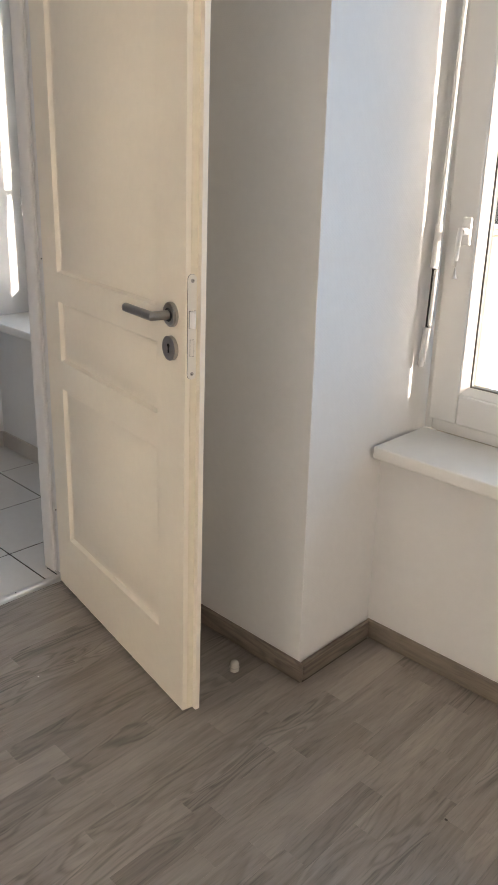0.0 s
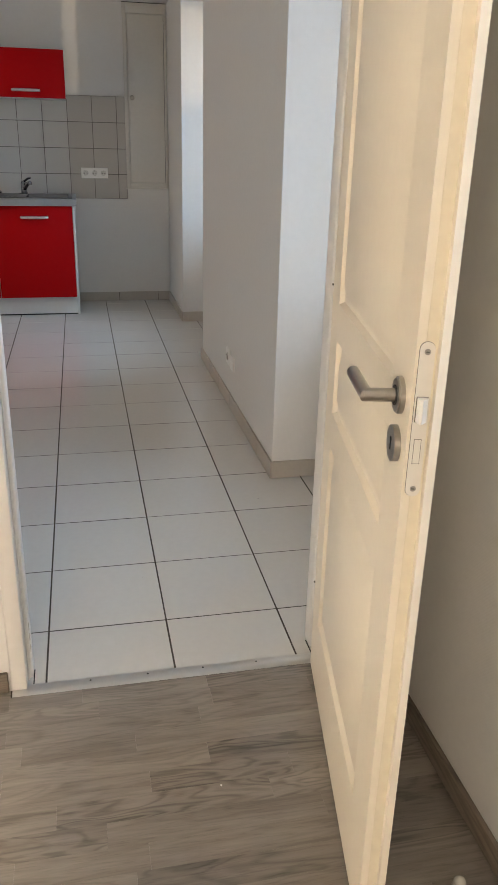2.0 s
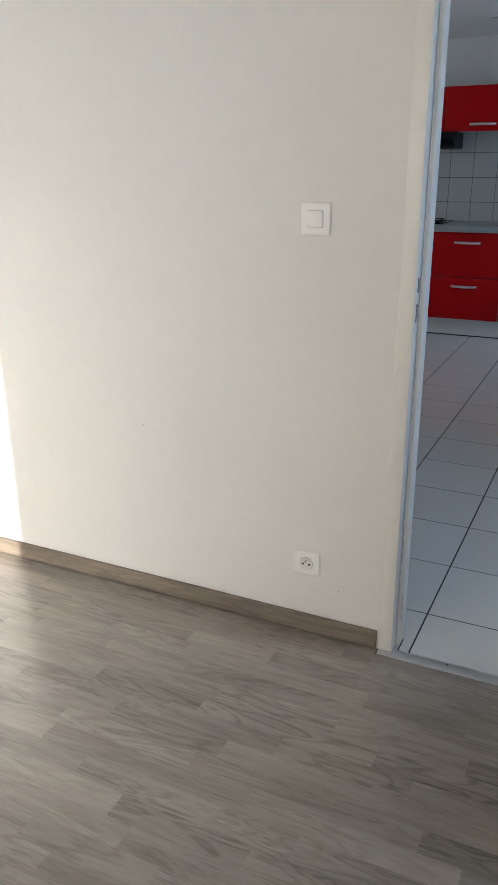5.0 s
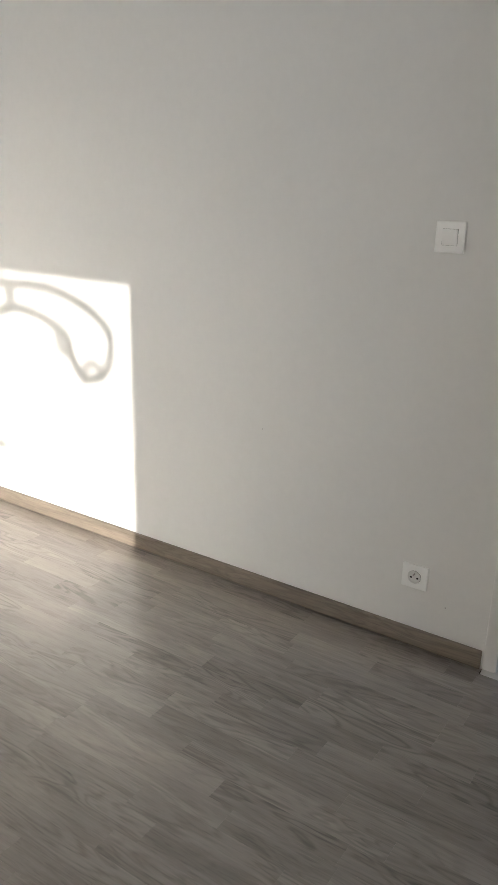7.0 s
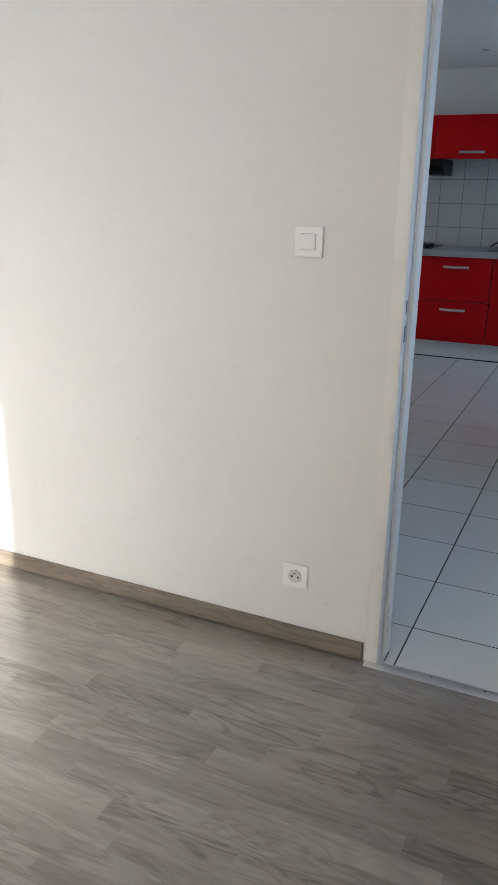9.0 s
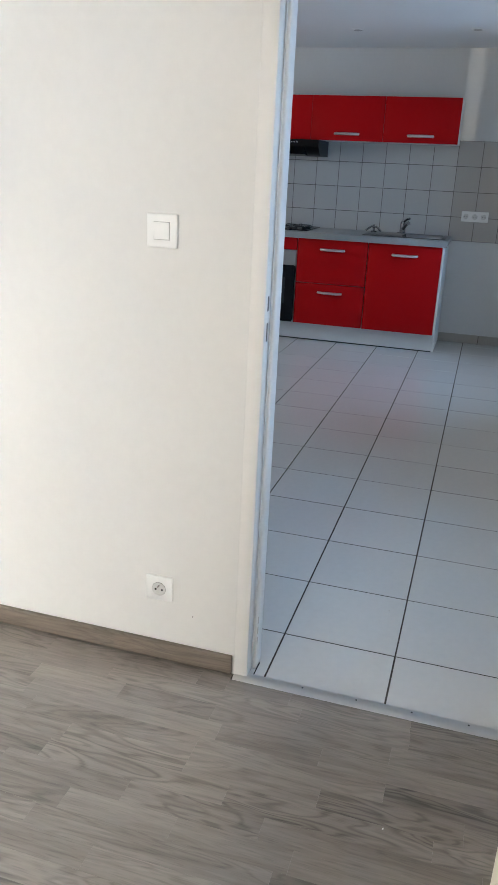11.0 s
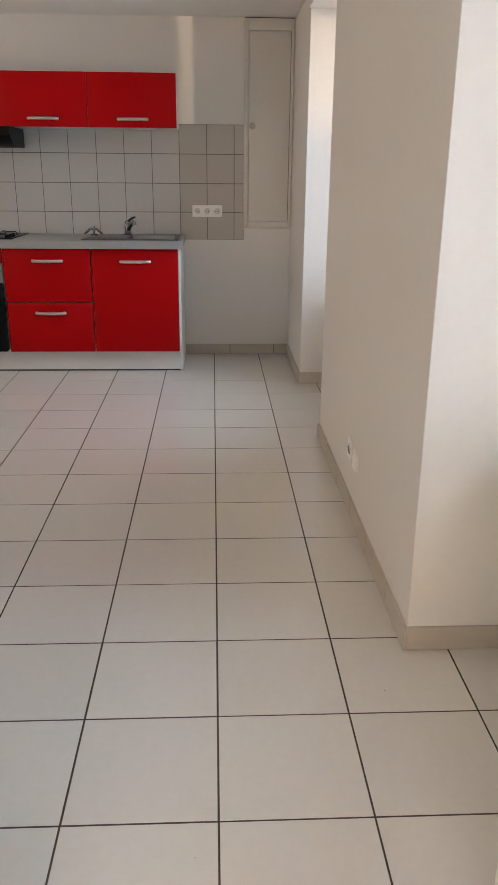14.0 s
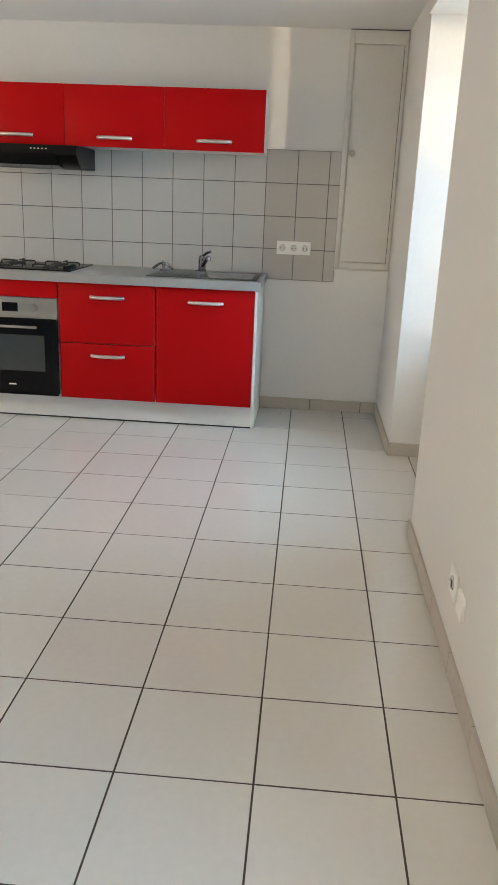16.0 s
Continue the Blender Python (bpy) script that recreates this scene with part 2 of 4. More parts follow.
M_OVEN_GLASS = material("smoked_oven_glass", (0.03, 0.04, 0.042), 0.07, 0, 0.1, coat=0.5)
M_PLASTIC = material("white_plastic", (0.87, 0.865, 0.84), 0.35, 0, 0.02)
M_KNOB = material("beige_knob_paint", (0.46, 0.43, 0.38), 0.4, 0, 0.06)
M_SOCKET = material("shaded_white_plastic", (0.70, 0.69, 0.66), 0.4, 0, 0.02)
M_SLOT = material("dark_steel_slot", (0.06, 0.05, 0.04), 0.5)
M_DARK = material("dark_hole", (0.01, 0.01, 0.01), 0.8)
M_CUPBOARD = material("grey_white_cupboard_paint", (0.66, 0.64, 0.59), 0.45, 0, 0.04, bump=0.1, bump_scale=60)
M_CLEAR = material("milky_clear_rubber", (0.52, 0.50, 0.45), 0.2, 0, 0.15)
M_GLASS = glass("window_glass")


# ---------------------------------------------------------------- mesh helpers
def box(bm, a, b, bevel=0.0, segments=2):
    """An upright box from corner a to corner b, its edges rounded by bevel."""
    lo = [min(p, q) for p, q in zip(a, b)]
    hi = [max(p, q) for p, q in zip(a, b)]
    made = bmesh.ops.create_cube(bm, size=1.0)
    for v in made["verts"]:
        v.co = [lo[i] + (v.co[i] + 0.5) * (hi[i] - lo[i]) for i in range(3)]
    if bevel:
        edges = list({e for v in made["verts"] for e in v.link_edges})
        bmesh.ops.bevel(bm, geom=edges, offset=bevel, segments=segments, profile=0.5, affect="EDGES", clamp_overlap=True)
    return bm


def slab(a, b, bevel=0.0, segments=2):
    return box(bmesh.new(), a, b, bevel, segments)


def rod(bm, p, q, r, sides=20, r2=None):
    """A round bar from p to q with closed ends."""
    p, q = Vector(p), Vector(q)
    m = Matrix.Translation((p + q) / 2) @ (q - p).to_track_quat("Z", "Y").to_matrix().to_4x4()
    bmesh.ops.create_cone(bm, cap_ends=True, segments=sides, radius1=r, radius2=r if r2 is None else r2, depth=(q - p).length, matrix=m)
    return bm


def tube(bm, points, r, sides=14, flat=1.0):
    """A bar swept along points, with closed ends; flat squeezes it upright."""
    pts = [Vector(p) for p in points]
    rings = []
    for i, p in enumerate(pts):
        ahead = (pts[min(i + 1, len(pts) - 1)] - pts[max(i - 1, 0)]).normalized()
        side = ahead.cross(Vector((0, 0, 1)))
        side = side.normalized() if side.length > 1e-4 else Vector((1, 0, 0))
        up = side.cross(ahead)
        rings.append([bm.verts.new(p + r * (math.cos(k * math.tau / sides) * side + flat * math.sin(k * math.tau / sides) * up)) for k in range(sides)])
    for a, b in zip(rings, rings[1:]):
        for k in range(sides):
            bm.faces.new((a[k], a[(k + 1) % sides], b[(k + 1) % sides], b[k]))
    bm.faces.new(rings[0][::-1]), bm.faces.new(rings[-1])
    return bm


def mesh_of(name, bm, mat, smooth=True):
    bmesh.ops.recalc_face_normals(bm, faces=bm.faces)
    me = bpy.data.meshes.new(name)
    bm.to_mesh(me)
    bm.free()
    me.materials.append(mat)
    if smooth:
        me.polygons.foreach_set("use_smooth", [True] * len(me.polygons))
        me.set_sharp_from_angle(angle=radians(35))
    return me


def part(name, bm, mat, parent, label=""):
    ob = new(name, mesh_of(name, bm, mat))
    ob.parent = parent
    return tagged(ob, label)


def thing(name, label, category, place=None, group="", kind=""):
    ob = new(name)
    ob.matrix_basis = place or Matrix()
    return tagged(ob, label, category, group, kind)


def structure(name, bm, mat, label, category):
    return tagged(new(name, mesh_of(name, bm, mat)), label, category, kind="structure")


# ---------------------------------------------------------------- plan
DOOR_WALL, DOOR_BACK = -1.948, -2.030        # the partition's two faces
FAR = -7.036                                 # the kitchen's far wall
NORTH = 1.352                                # window wall, inner face
NICHE, PANE, OUTER = 1.660, 1.840, 2.150     # wall under the sill, window, outer face
HEAD, CEIL_K, CEIL_B = 2.19, 2.29, 2.45
EAST, SOUTH_B, SOUTH_K = 1.60, -2.60, -2.40
NICHES = {"bedroom": (-1.058, 0.13), "kitchen": (-3.142, -2.075), "kitchen_far": (-6.150, -5.052)}
GAP = (0.384, 1.236)                         # rough opening of the door
TOP = 2.60
LEAN = 0.0236

# window wall with its three niches
bm = bmesh.new()
for x0, x1, y in ((FAR - 0.2, -6.150, 1.366), (-5.052, -3.142, NORTH), (-2.075, -1.058, NORTH), (0.13, EAST + 0.3, NORTH)):
    box(bm, (x0, y, -0.1), (x1, OUTER if x0 < 0 else 2.22, TOP), 0.0015, 1)
for v in bm.verts:
    if abs(v.co.x + 1.058) < 0.01 and v.co.z > 1:      # the old corner leans
        v.co.x -= LEAN * v.co.z
structure("wall_north", bm, M_WOVEN, "thick white wall with deep window niches", "wall")
for n, (x0, x1) in NICHES.items():
    bm = bmesh.new()
    box(bm, (x0 - (0.05 if n == "bedroom" else -0.001), NICHE, -0.1), (x1 - 0.001, OUTER - 0.002, 0.577))
    box(bm, (x0 - (0.07 if n == "bedroom" else -0.001), NORTH + 0.002, HEAD), (x1 - 0.001, OUTER - 0.002, TOP))
    structure("wall_niche_" + n, bm, M_PAINT, "white wall below and above the window niche", "wall")

# partition with the door's opening
bm = bmesh.new()
box(bm, (DOOR_BACK, SOUTH_B, -0.1), (DOOR_WALL, GAP[0], TOP))
box(bm, (DOOR_BACK, GAP[1], -0.1), (DOOR_WALL, NORTH - 0.001, TOP))
box(bm, (DOOR_BACK, GAP[0] + 0.0005, 2.085), (DOOR_WALL, GAP[1] - 0.0005, TOP))
structure("wall_partition", bm, M_PAINT, "plain white painted partition wall with a doorway", "wall")

structure("wall_kitchen_far", slab((FAR - 0.2, SOUTH_K, -0.1), (FAR, 1.365, TOP)), M_PAINT, "plain white painted kitchen wall", "wall")
# opening for the fill light, added where the wall is never seen
SWIN = (-5.70, -4.50, 0.90, 2.10)
bm = bmesh.new()
box(bm, (FAR, SOUTH_K - 0.2, -0.1), (SWIN[0], SOUTH_K, TOP))
box(bm, (SWIN[1], SOUTH_K - 0.2, -0.1), (DOOR_BACK - 0.001, SOUTH_K, TOP))
box(bm, (SWIN[0] + 0.0005, SOUTH_K - 0.2, -0.1), (SWIN[1] - 0.0005, SOUTH_K, SWIN[2]))
box(bm, (SWIN[0] + 0.0005, SOUTH_K - 0.2, SWIN[3]), (SWIN[1] - 0.0005, SOUTH_K, TOP))
structure("wall_kitchen_south", bm, M_PAINT, "plain white kitchen side wall with an added, unseen window", "wall")
structure("wall_bedroom_south", slab((DOOR_BACK, SOUTH_B - 0.2, -0.1), (EAST + 0.3, SOUTH_B, TOP)), M_PAINT, "plain white bedroom end wall", "wall")
EWIN = (-1.55, 0.568, 0.745, 2.162)
bm = bmesh.new()
box(bm, (EAST, SOUTH_B, -0.1), (EAST + 0.3, EWIN[0], TOP))
box(bm, (EAST, EWIN[1], -0.1), (EAST + 0.3, NORTH - 0.001, TOP))
box(bm, (EAST, EWIN[0] + 0.0005, -0.1), (EAST + 0.3, EWIN[1] - 0.0005, EWIN[2]))
box(bm, (EAST, EWIN[0] + 0.0005, EWIN[3]), (EAST + 0.3, EWIN[1] - 0.0005, TOP))
structure("wall_east", bm, M_PAINT, "white wall with the sunny window", "wall")

structure("ceiling_kitchen", slab((FAR, SOUTH_K, CEIL_K), (DOOR_BACK - 0.001, NORTH + 0.02, CEIL_K + 0.1)), M_CEIL, "flat white kitchen ceiling", "ceiling")
structure("ceiling_bedroom", slab((DOOR_WALL + 0.001, SOUTH_B, CEIL_B), (EAST, NORTH, CEIL_B + 0.1)), M_CEIL, "flat white bedroom ceiling", "ceiling")
structure("roof_slab", slab((FAR - 0.2, SOUTH_B - 0.2, TOP + 0.001), (EAST + 0.3, OUTER, TOP + 0.2)), M_OUTSIDE, "closed slab over the rooms", "roof")
bm = bmesh.new()
bmesh.ops.create_circle(bm, cap_ends=True, segments=48, radius=1500, matrix=Matrix.Translation((0, 0, -3.2)))
structure("ground", bm, M_GROUND, "grey street far below the windows", "ground")



def house(x0, x1, y0, y1, base, eaves, ridge):
    """A plain rendered house across the street, its windows on the side that faces the sun."""
    h = thing("neighbour_house", "pale cream rendered house across the street", "house", pose(0, 0, base))
    part("wall", slab((x0, y0, 0), (x1, y1, eaves)), M_FACADE, h)
    bm = bmesh.new()
    xm = (x0 + x1) / 2
    v = [bm.verts.new(p) for p in ((x0 - 0.4, y0 - 0.3, eaves), (x1 + 0.4, y0 - 0.3, eaves), (xm, y0 - 0.3, ridge), (x0 - 0.4, y1 + 0.3, eaves), (x1 + 0.4, y1 + 0.3, eaves), (xm, y1 + 0.3, ridge))]
    for f in ((0, 1, 2), (3, 5, 4), (0, 2, 5, 3), (1, 4, 5, 2), (0, 3, 4, 1)):
        bm.faces.new([v[k] for k in f])
    part("roof", bm, M_ROOF, h)
    for k in range(3):
        for z in (3.7,):
            y = y0 + 1.6 + 3.1 * k
            w = part("window", slab((x1 + 0.002, y, z), (x1 + 0.05, y + 1.1, z + 1.5), 0.01, 1), M_PVC, h)
            for q in (0.06, 0.58):
                part("pane", slab((x1 + 0.045, y + q, z + 0.07), (x1 + 0.056, y + q + 0.46, z + 1.43)), M_OVEN_GLASS, w)
            part("sill", slab((x1 + 0.002, y - 0.08, z - 0.07), (x1 + 0.14, y + 1.18, z - 0.002), 0.01, 1), M_OUTSIDE, w)
    return h


THR = (-1.962, -1.924)                       # threshold bar
floor_b = structure("floor_bedroom", slab((THR[1], SOUTH_B, -0.1), (EAST, NORTH + 0.31, -0.0085)), M_SUB, "grey-brown oak strip laminate floor", "floor")
floor_k = structure("floor_kitchen", slab((FAR, SOUTH_K, -0.1), (THR[1] - 0.001, NORTH + 0.31, -0.0009)), M_GROUT, "off-white square floor tiles with dark grout", "floor")


house(-14.0, -5.2, 8.0, 18.5, -3.2, 6.2, 9.0)


# ---------------------------------------------------------------- skirting
def skirt_wood(name, a, b, mat):
    return structure(name, slab(a, b, 0.003, 2), mat, "grey oak skirting board", "skirting")


skirt_wood("baseboard_partition", (DOOR_WALL, SOUTH_B, 0.003), (DOOR_WALL + 0.013, 0.379, 0.060), M_SKIRT_Y)
skirt_wood("baseboard_corner", (DOOR_WALL + 0.002, NORTH - 0.013, 0.003), (-1.045, NORTH - 0.0005, 0.060), M_SKIRT_X)
skirt_wood("baseboard_return", (-1.0575, NORTH + 0.0012, 0.003), (-1.045, NICHE - 0.014, 0.060), M_SKIRT_Y)
skirt_wood("baseboard_niche", (-1.0575, NICHE - 0.013, 0.003), (0.129, NICHE - 0.0005, 0.060), M_SKIRT_X)
skirt_wood("baseboard_return_far", (0.117, NORTH, 0.003), (0.129, NICHE - 0.014, 0.060), M_SKIRT_Y)
skirt_wood("baseboard_north", (0.117, NORTH - 0.013, 0.003), (EAST, NORTH - 0.0005, 0.060), M_SKIRT_X)
skirt_wood("baseboard_east", (EAST - 0.013, SOUTH_B + 0.014, 0.003), (EAST - 0.0005, NORTH - 0.014, 0.060), M_SKIRT_Y)
skirt_wood("baseboard_south", (DOOR_WALL + 0.014, SOUTH_B + 0.0005, 0.003), (EAST - 0.001, SOUTH_B + 0.013, 0.060), M_SKIRT_X)


# ---------------------------------------------------------------- windows
def window(name, x0, x1, z0, z1, place, label, lean=0.0):
    """A white plastic window of one sash, its handle on the first stile; built in the plane y = 0, the room at -y."""
    w = thing(name, label, "window", place, kind="structure")
    f = 0.024
    bm = bmesh.new()
    for a, b in (((x0, 0, z0), (x0 + f, 0.07, z1)), ((x1 - f, 0, z0), (x1, 0.07, z1)), ((x0 + f, 0, z0), (x1 - f, 0.07, z0 + f + 0.016)), ((x0 + f, 0, z1 - f), (x1 - f, 0.07, z1))):
        box(bm, a, b, 0.003)
    part("window_frame", bm, M_PVC, w)
    s0, s1, b0, b1, wd = x0 + f - 0.006, x1 - f + 0.006, z0 + f + 0.01, z1 - f + 0.006, 0.084
    sash = thing("sash", "", "")
    sash.parent = w
    for i, (a, b) in enumerate((((s0, -0.014, b0), (s0 + wd, 0.05, b1)), ((s1 - wd, -0.014, b0), (s1, 0.05, b1)), ((s0 + wd, -0.014, b0), (s1 - wd, 0.05, b0 + wd)), ((s0 + wd, -0.014, b1 - wd), (s1 - wd, 0.05, b1)))):
        part("stile" if i < 2 else "rail", slab(a, b, 0.006, 3), M_PVC, sash)
    g = (s0 + wd, s1 - wd, b0 + wd, b1 - wd)
    bm, rings = bmesh.new(), []
    for q, y in ((0.0, -0.0135), (0.004, -0.0135), (0.022, 0.002), (0.024, 0.012)):
        rings.append([bm.verts.new(p) for p in ((g[0] + q, y, g[2] + q), (g[1] - q, y, g[2] + q), (g[1] - q, y, g[3] - q), (g[0] + q, y, g[3] - q))])
    for r, q in zip(rings, rings[1:]):
        for k in range(4):
            bm.faces.new((r[k], r[(k + 1) % 4], q[(k + 1) % 4], q[k]))
    part("glazing_bead", bm, M_PVC, sash)
    g = (g[0] + 0.022, g[1] - 0.022, g[2] + 0.022, g[3] - 0.022)
    bm = bmesh.new()
    for a, b in (((g[0], 0.004, g[2]), (g[0] + 0.005, 0.024, g[3])), ((g[1] - 0.005, 0.004, g[2]), (g[1], 0.024, g[3])), ((g[0] + 0.005, 0.004, g[2]), (g[1] - 0.005, 0.024, g[2] + 0.005)), ((g[0] + 0.005, 0.004, g[3] - 0.005), (g[1] - 0.005, 0.024, g[3]))):
        box(bm, a, b)
    part("seal", bm, M_SEAL, sash, "thin grey rubber seal")
    pane = part("pane", slab((g[0] + 0.002, 0.012, g[2] + 0.002), (g[1] - 0.002, 0.016, g[3] - 0.002)), M_GLASS, sash)
    pane.visible_shadow = False
    hx, hz = s0 + 0.060, 1.156
    bm = box(bmesh.new(), (hx - 0.013, -0.025, hz - 0.035), (hx + 0.013, -0.0135, hz + 0.035), 0.0055, 4)
    part("handle_plate", bm, M_PVC, w)
    bm = rod(bmesh.new(), (hx, -0.024, hz), (hx, -0.052, hz), 0.010)
    tube(bm, [(hx, -0.050, hz + 0.008), (hx - 0.001, -0.055, hz - 0.02), (hx - 0.002, -0.057, hz - 0.07), (hx - 0.002, -0.056, hz - 0.115)], 0.0075, 12, 0.8)
    part("window_handle", bm, M_PVC, w, "white lever handle pointing down")
    for ob in w.children_recursive:
        if lean and ob.type == "MESH":
            for v in ob.data.vertices:
                v.co.x -= lean * (v.co.z - z0)
    return w


def sill(name, x0, x1, label):
    return structure(name, slab((x0 + 0.001, 1.596, 0.578), (x1 - 0.001, PANE + 0.002, 0.613), 0.005, 3), M_SILL, label, "window sill")


for i, (n, (x0, x1)) in enumerate(NICHES.items()):
    window("window_%d" % (i + 1), x0 + 0.002, x1 - 0.002, 0.614, HEAD - 0.002, pose(0, PANE, 0), "white plastic window with one sash in a deep niche", 0.0 if i else LEAN)
    sill("window_sill_%d" % (i + 1), x0, x1, "thick cream-white painted window sill")
    bm = slab((x0 + 0.001, PANE + 0.072, 0.578), (x1 - 0.001, OUTER + 0.03, 0.604))
    structure("outer_sill_%d" % (i + 1), bm, M_OUTSIDE, "stone sill outside the window", "window sill")
window("window_4", -EWIN[1] + 0.002, -EWIN[0] - 0.002, EWIN[2] + 0.002, EWIN[3] - 0.002, pose(EAST + 0.12, 0, 0, 0, 0, -90), "white plastic window that lets the sun in")
window("window_5", -SWIN[1] + 0.002, -SWIN[0] - 0.002, SWIN[2] + 0.002, SWIN[3] - 0.002, pose(0, SOUTH_K - 0.06, 0, 0, 0, 180), "added, unseen white plastic window in the kitchen side wall")

# crank rod of the roller shutter beside the bedroom window
crank = thing("shutter_crank", "white shutter crank rod hanging beside the window", "crank rod", pose(-1.028, 1.800, 0, 0, -1.3))
part("rod", rod(bmesh.new(), (0.014, 0.004, 2.15), (0, -0.006, 1.16), 0.006, 12), M_PVC, crank)
part("sleeve", rod(bmesh.new(), (0, -0.006, 1.17), (-0.002, -0.010, 1.06), 0.0105, 14), M_PVC, crank)
part("joint", rod(bmesh.new(), (-0.002, -0.010, 1.06), (-0.004, -0.014, 0.90), 0.0045, 10), M_RUBBER, crank, "black crank arm")
part("grip", rod(bmesh.new(), (0.006, -0.012, 1.055), (0.004, -0.016, 0.91), 0.0055, 12), M_PVC, crank)
part("knob", rod(bmesh.new(), (-0.002, -0.016, 0.905), (-0.006, -0.022, 0.80), 0.0105, 14, 0.0085), M_PVC, crank)

# wrought-iron scroll outside the sunny window
scroll = thing("iron_scroll", "curved wrought-iron bracket outside the sunny window", "bracket", pose(1.955, 0, 0))
def bend(points, n=8):
    """A smooth curve through points."""
    p = [Vector(q) for q in points]
    p = [2 * p[0] - p[1]] + p + [2 * p[-1] - p[-2]]
    out = []
    for a, b, c, d in zip(p, p[1:], p[2:], p[3:]):
        out += [0.5 * (2 * b + (c - a) * u + (2 * a - 5 * b + 4 * c - d) * u * u + (3 * b - a - 3 * c + d) * u ** 3) for u in [k / n for k in range(n)]]
    return out + [p[-2]]


part("bar", tube(bmesh.new(), bend([(0, -0.09, 2.05), (0, 0.05, 2.055), (0, 0.17, 2.044), (0, 0.36, 1.974), (0, 0.427, 1.88), (0, 0.38, 1.764), (0, 0.263, 1.733)]), 0.020, 10), M_IRON, scroll)
part("bar", tube(bmesh.new(), bend([(0, -0.10, 1.96), (0, 0.03, 1.954), (0, 0.19, 1.894), (0, 0.22, 1.824), (0, 0.27, 1.735)]), 0.020, 10), M_IRON, scroll)
part("leaf", tube(bmesh.new(), bend([(0, 0.19, 1.90), (0, 0.155, 1.865), (0, 0.175, 1.825), (0, 0.215, 1.835)]), 0.018, 10), M_IRON, scroll)
part("curl", tube(bmesh.new(), bend([(0, 0.27, 1.735), (0, 0.30, 1.79), (0, 0.345, 1.80), (0, 0.365, 1.765)]), 0.016, 10), M_IRON, scroll)
part("ring", tube(bmesh.new(), [(0, -0.15 + 0.06 * math.cos(a), 2.0 + 0.06 * math.sin(a)) for a in [j * math.tau / 24 for j in range(25)]], 0.024, 10), M_IRON, scroll)
part("stub", rod(bmesh.new(), (0, -0.40, 1.384), (0, -0.19, 1.384), 0.018), M_IRON, scroll)
part("upright", rod(bmesh.new(), (0, -0.40, 1.30), (0, -0.40, 2.10), 0.010), M_IRON, scroll)
part("arm", rod(bmesh.new(), (0, -0.40, 2.0), (0, -0.21, 2.0), 0.009), M_IRON, scroll)
part("fixing", rod(bmesh.new(), (-0.06, -0.40, 2.095), (0, -0.40, 2.095), 0.012), M_IRON, scroll)


# ---------------------------------------------------------------- door frame
frame_door = thing("door_frame", "white painted wooden door frame", "door frame", kind="structure")
JL, JR = 0.436, 1.186
for name, y0, y1, inner in (("jamb", GAP[0] + 0.001, 0.424, JL), ("jamb", GAP[1] - 0.001, 1.198, JR)):
    bm = box(bmesh.new(), (DOOR_WALL - 0.040, y0, 0.0), (DOOR_WALL + 0.008, y1, 2.085), 0.004, 2)
    box(bm, (DOOR_BACK - 0.012, y0, 0.0), (DOOR_WALL - 0.0405, inner, 2.085), 0.005, 3)
    part(name, bm, M_FRAME, frame_door)
    part("seal", slab((DOOR_WALL - 0.0400, y1 + (0.0005 if inner == JL else -0.0005), 0.0), (DOOR_WALL - 0.0330, (y1 * 2 + inner) / 3, 2.05), 0.002), M_FRAME, frame_door)
bm = box(bmesh.new(), (DOOR_WALL - 0.040, 0.4245, 2.045), (DOOR_WALL + 0.008, 1.1975, 2.085), 0.004)
box(bm, (DOOR_BACK - 0.012, JL + 0.0005, 2.033), (DOOR_WALL - 0.0405, JR - 0.0005, 2.085), 0.004)
part("head", bm, M_FRAME, frame_door)
for z0, z1 in ((0.945, 0.990), (1.018, 1.053)):
    part("strike_slot", slab((DOOR_WALL - 0.022, 0.4238, z0), (DOOR_WALL - 0.011, 0.4246, z1), 0.0003, 1), M_SLOT, frame_door, "dark strike slot in the jamb")

bar = thing("threshold_bar", "worn aluminium threshold bar with screws in the doorway", "threshold", kind="structure")
bm = bmesh.new()
sect = [(THR[0], 0.0005), (THR[0] + 0.004, 0.0045), (THR[0] + 0.013, 0.006), (THR[1] - 0.013, 0.006), (THR[1] - 0.004, 0.0045), (THR[1] + 0.004, 0.0003)]
ends = [[bm.verts.new((x, y, z)) for x, z in sect] for y in (GAP[0] + 0.003, 1.197)]
for i in range(len(sect) - 1):
    bm.faces.new((ends[0][i], ends[0][i + 1], ends[1][i + 1], ends[1][i]))
bm.faces.new(ends[0]), bm.faces.new(ends[1][::-1]), bm.faces.new((ends[0][0], ends[1][0], ends[1][-1], ends[0][-1]))
part("bar", bm, M_ALU, bar)
for y in (0.582, 0.730, 0.877, 1.023):
    part("screw", rod(bmesh.new(), (-1.946, y, 0.0055), (-1.946, y, 0.0066), 0.0026, 10), M_DARK, bar)


for y0, y1 in ((JL + 0.0005, JL + 0.0035), (JR - 0.0035, JR - 0.0005)):
    part("gap", slab((-2.022, y0, 0.0), (THR[0] - 0.001, y1, 0.0012)), M_DARK, bar, "dark gap between tiles and jamb")
for x, y, z in ((-1.9868, 0.4366, 0.085), (-1.9870, 0.4366, 0.150), (-1.9872, 0.4366, 0.118)):
    part("chip", slab((x - 0.003, y - 0.0008, z), (x + 0.002, y + 0.0004, z + 0.021), 0.0004, 1), M_SKIRT_TILE, frame_door, "chipped paint on the jamb")


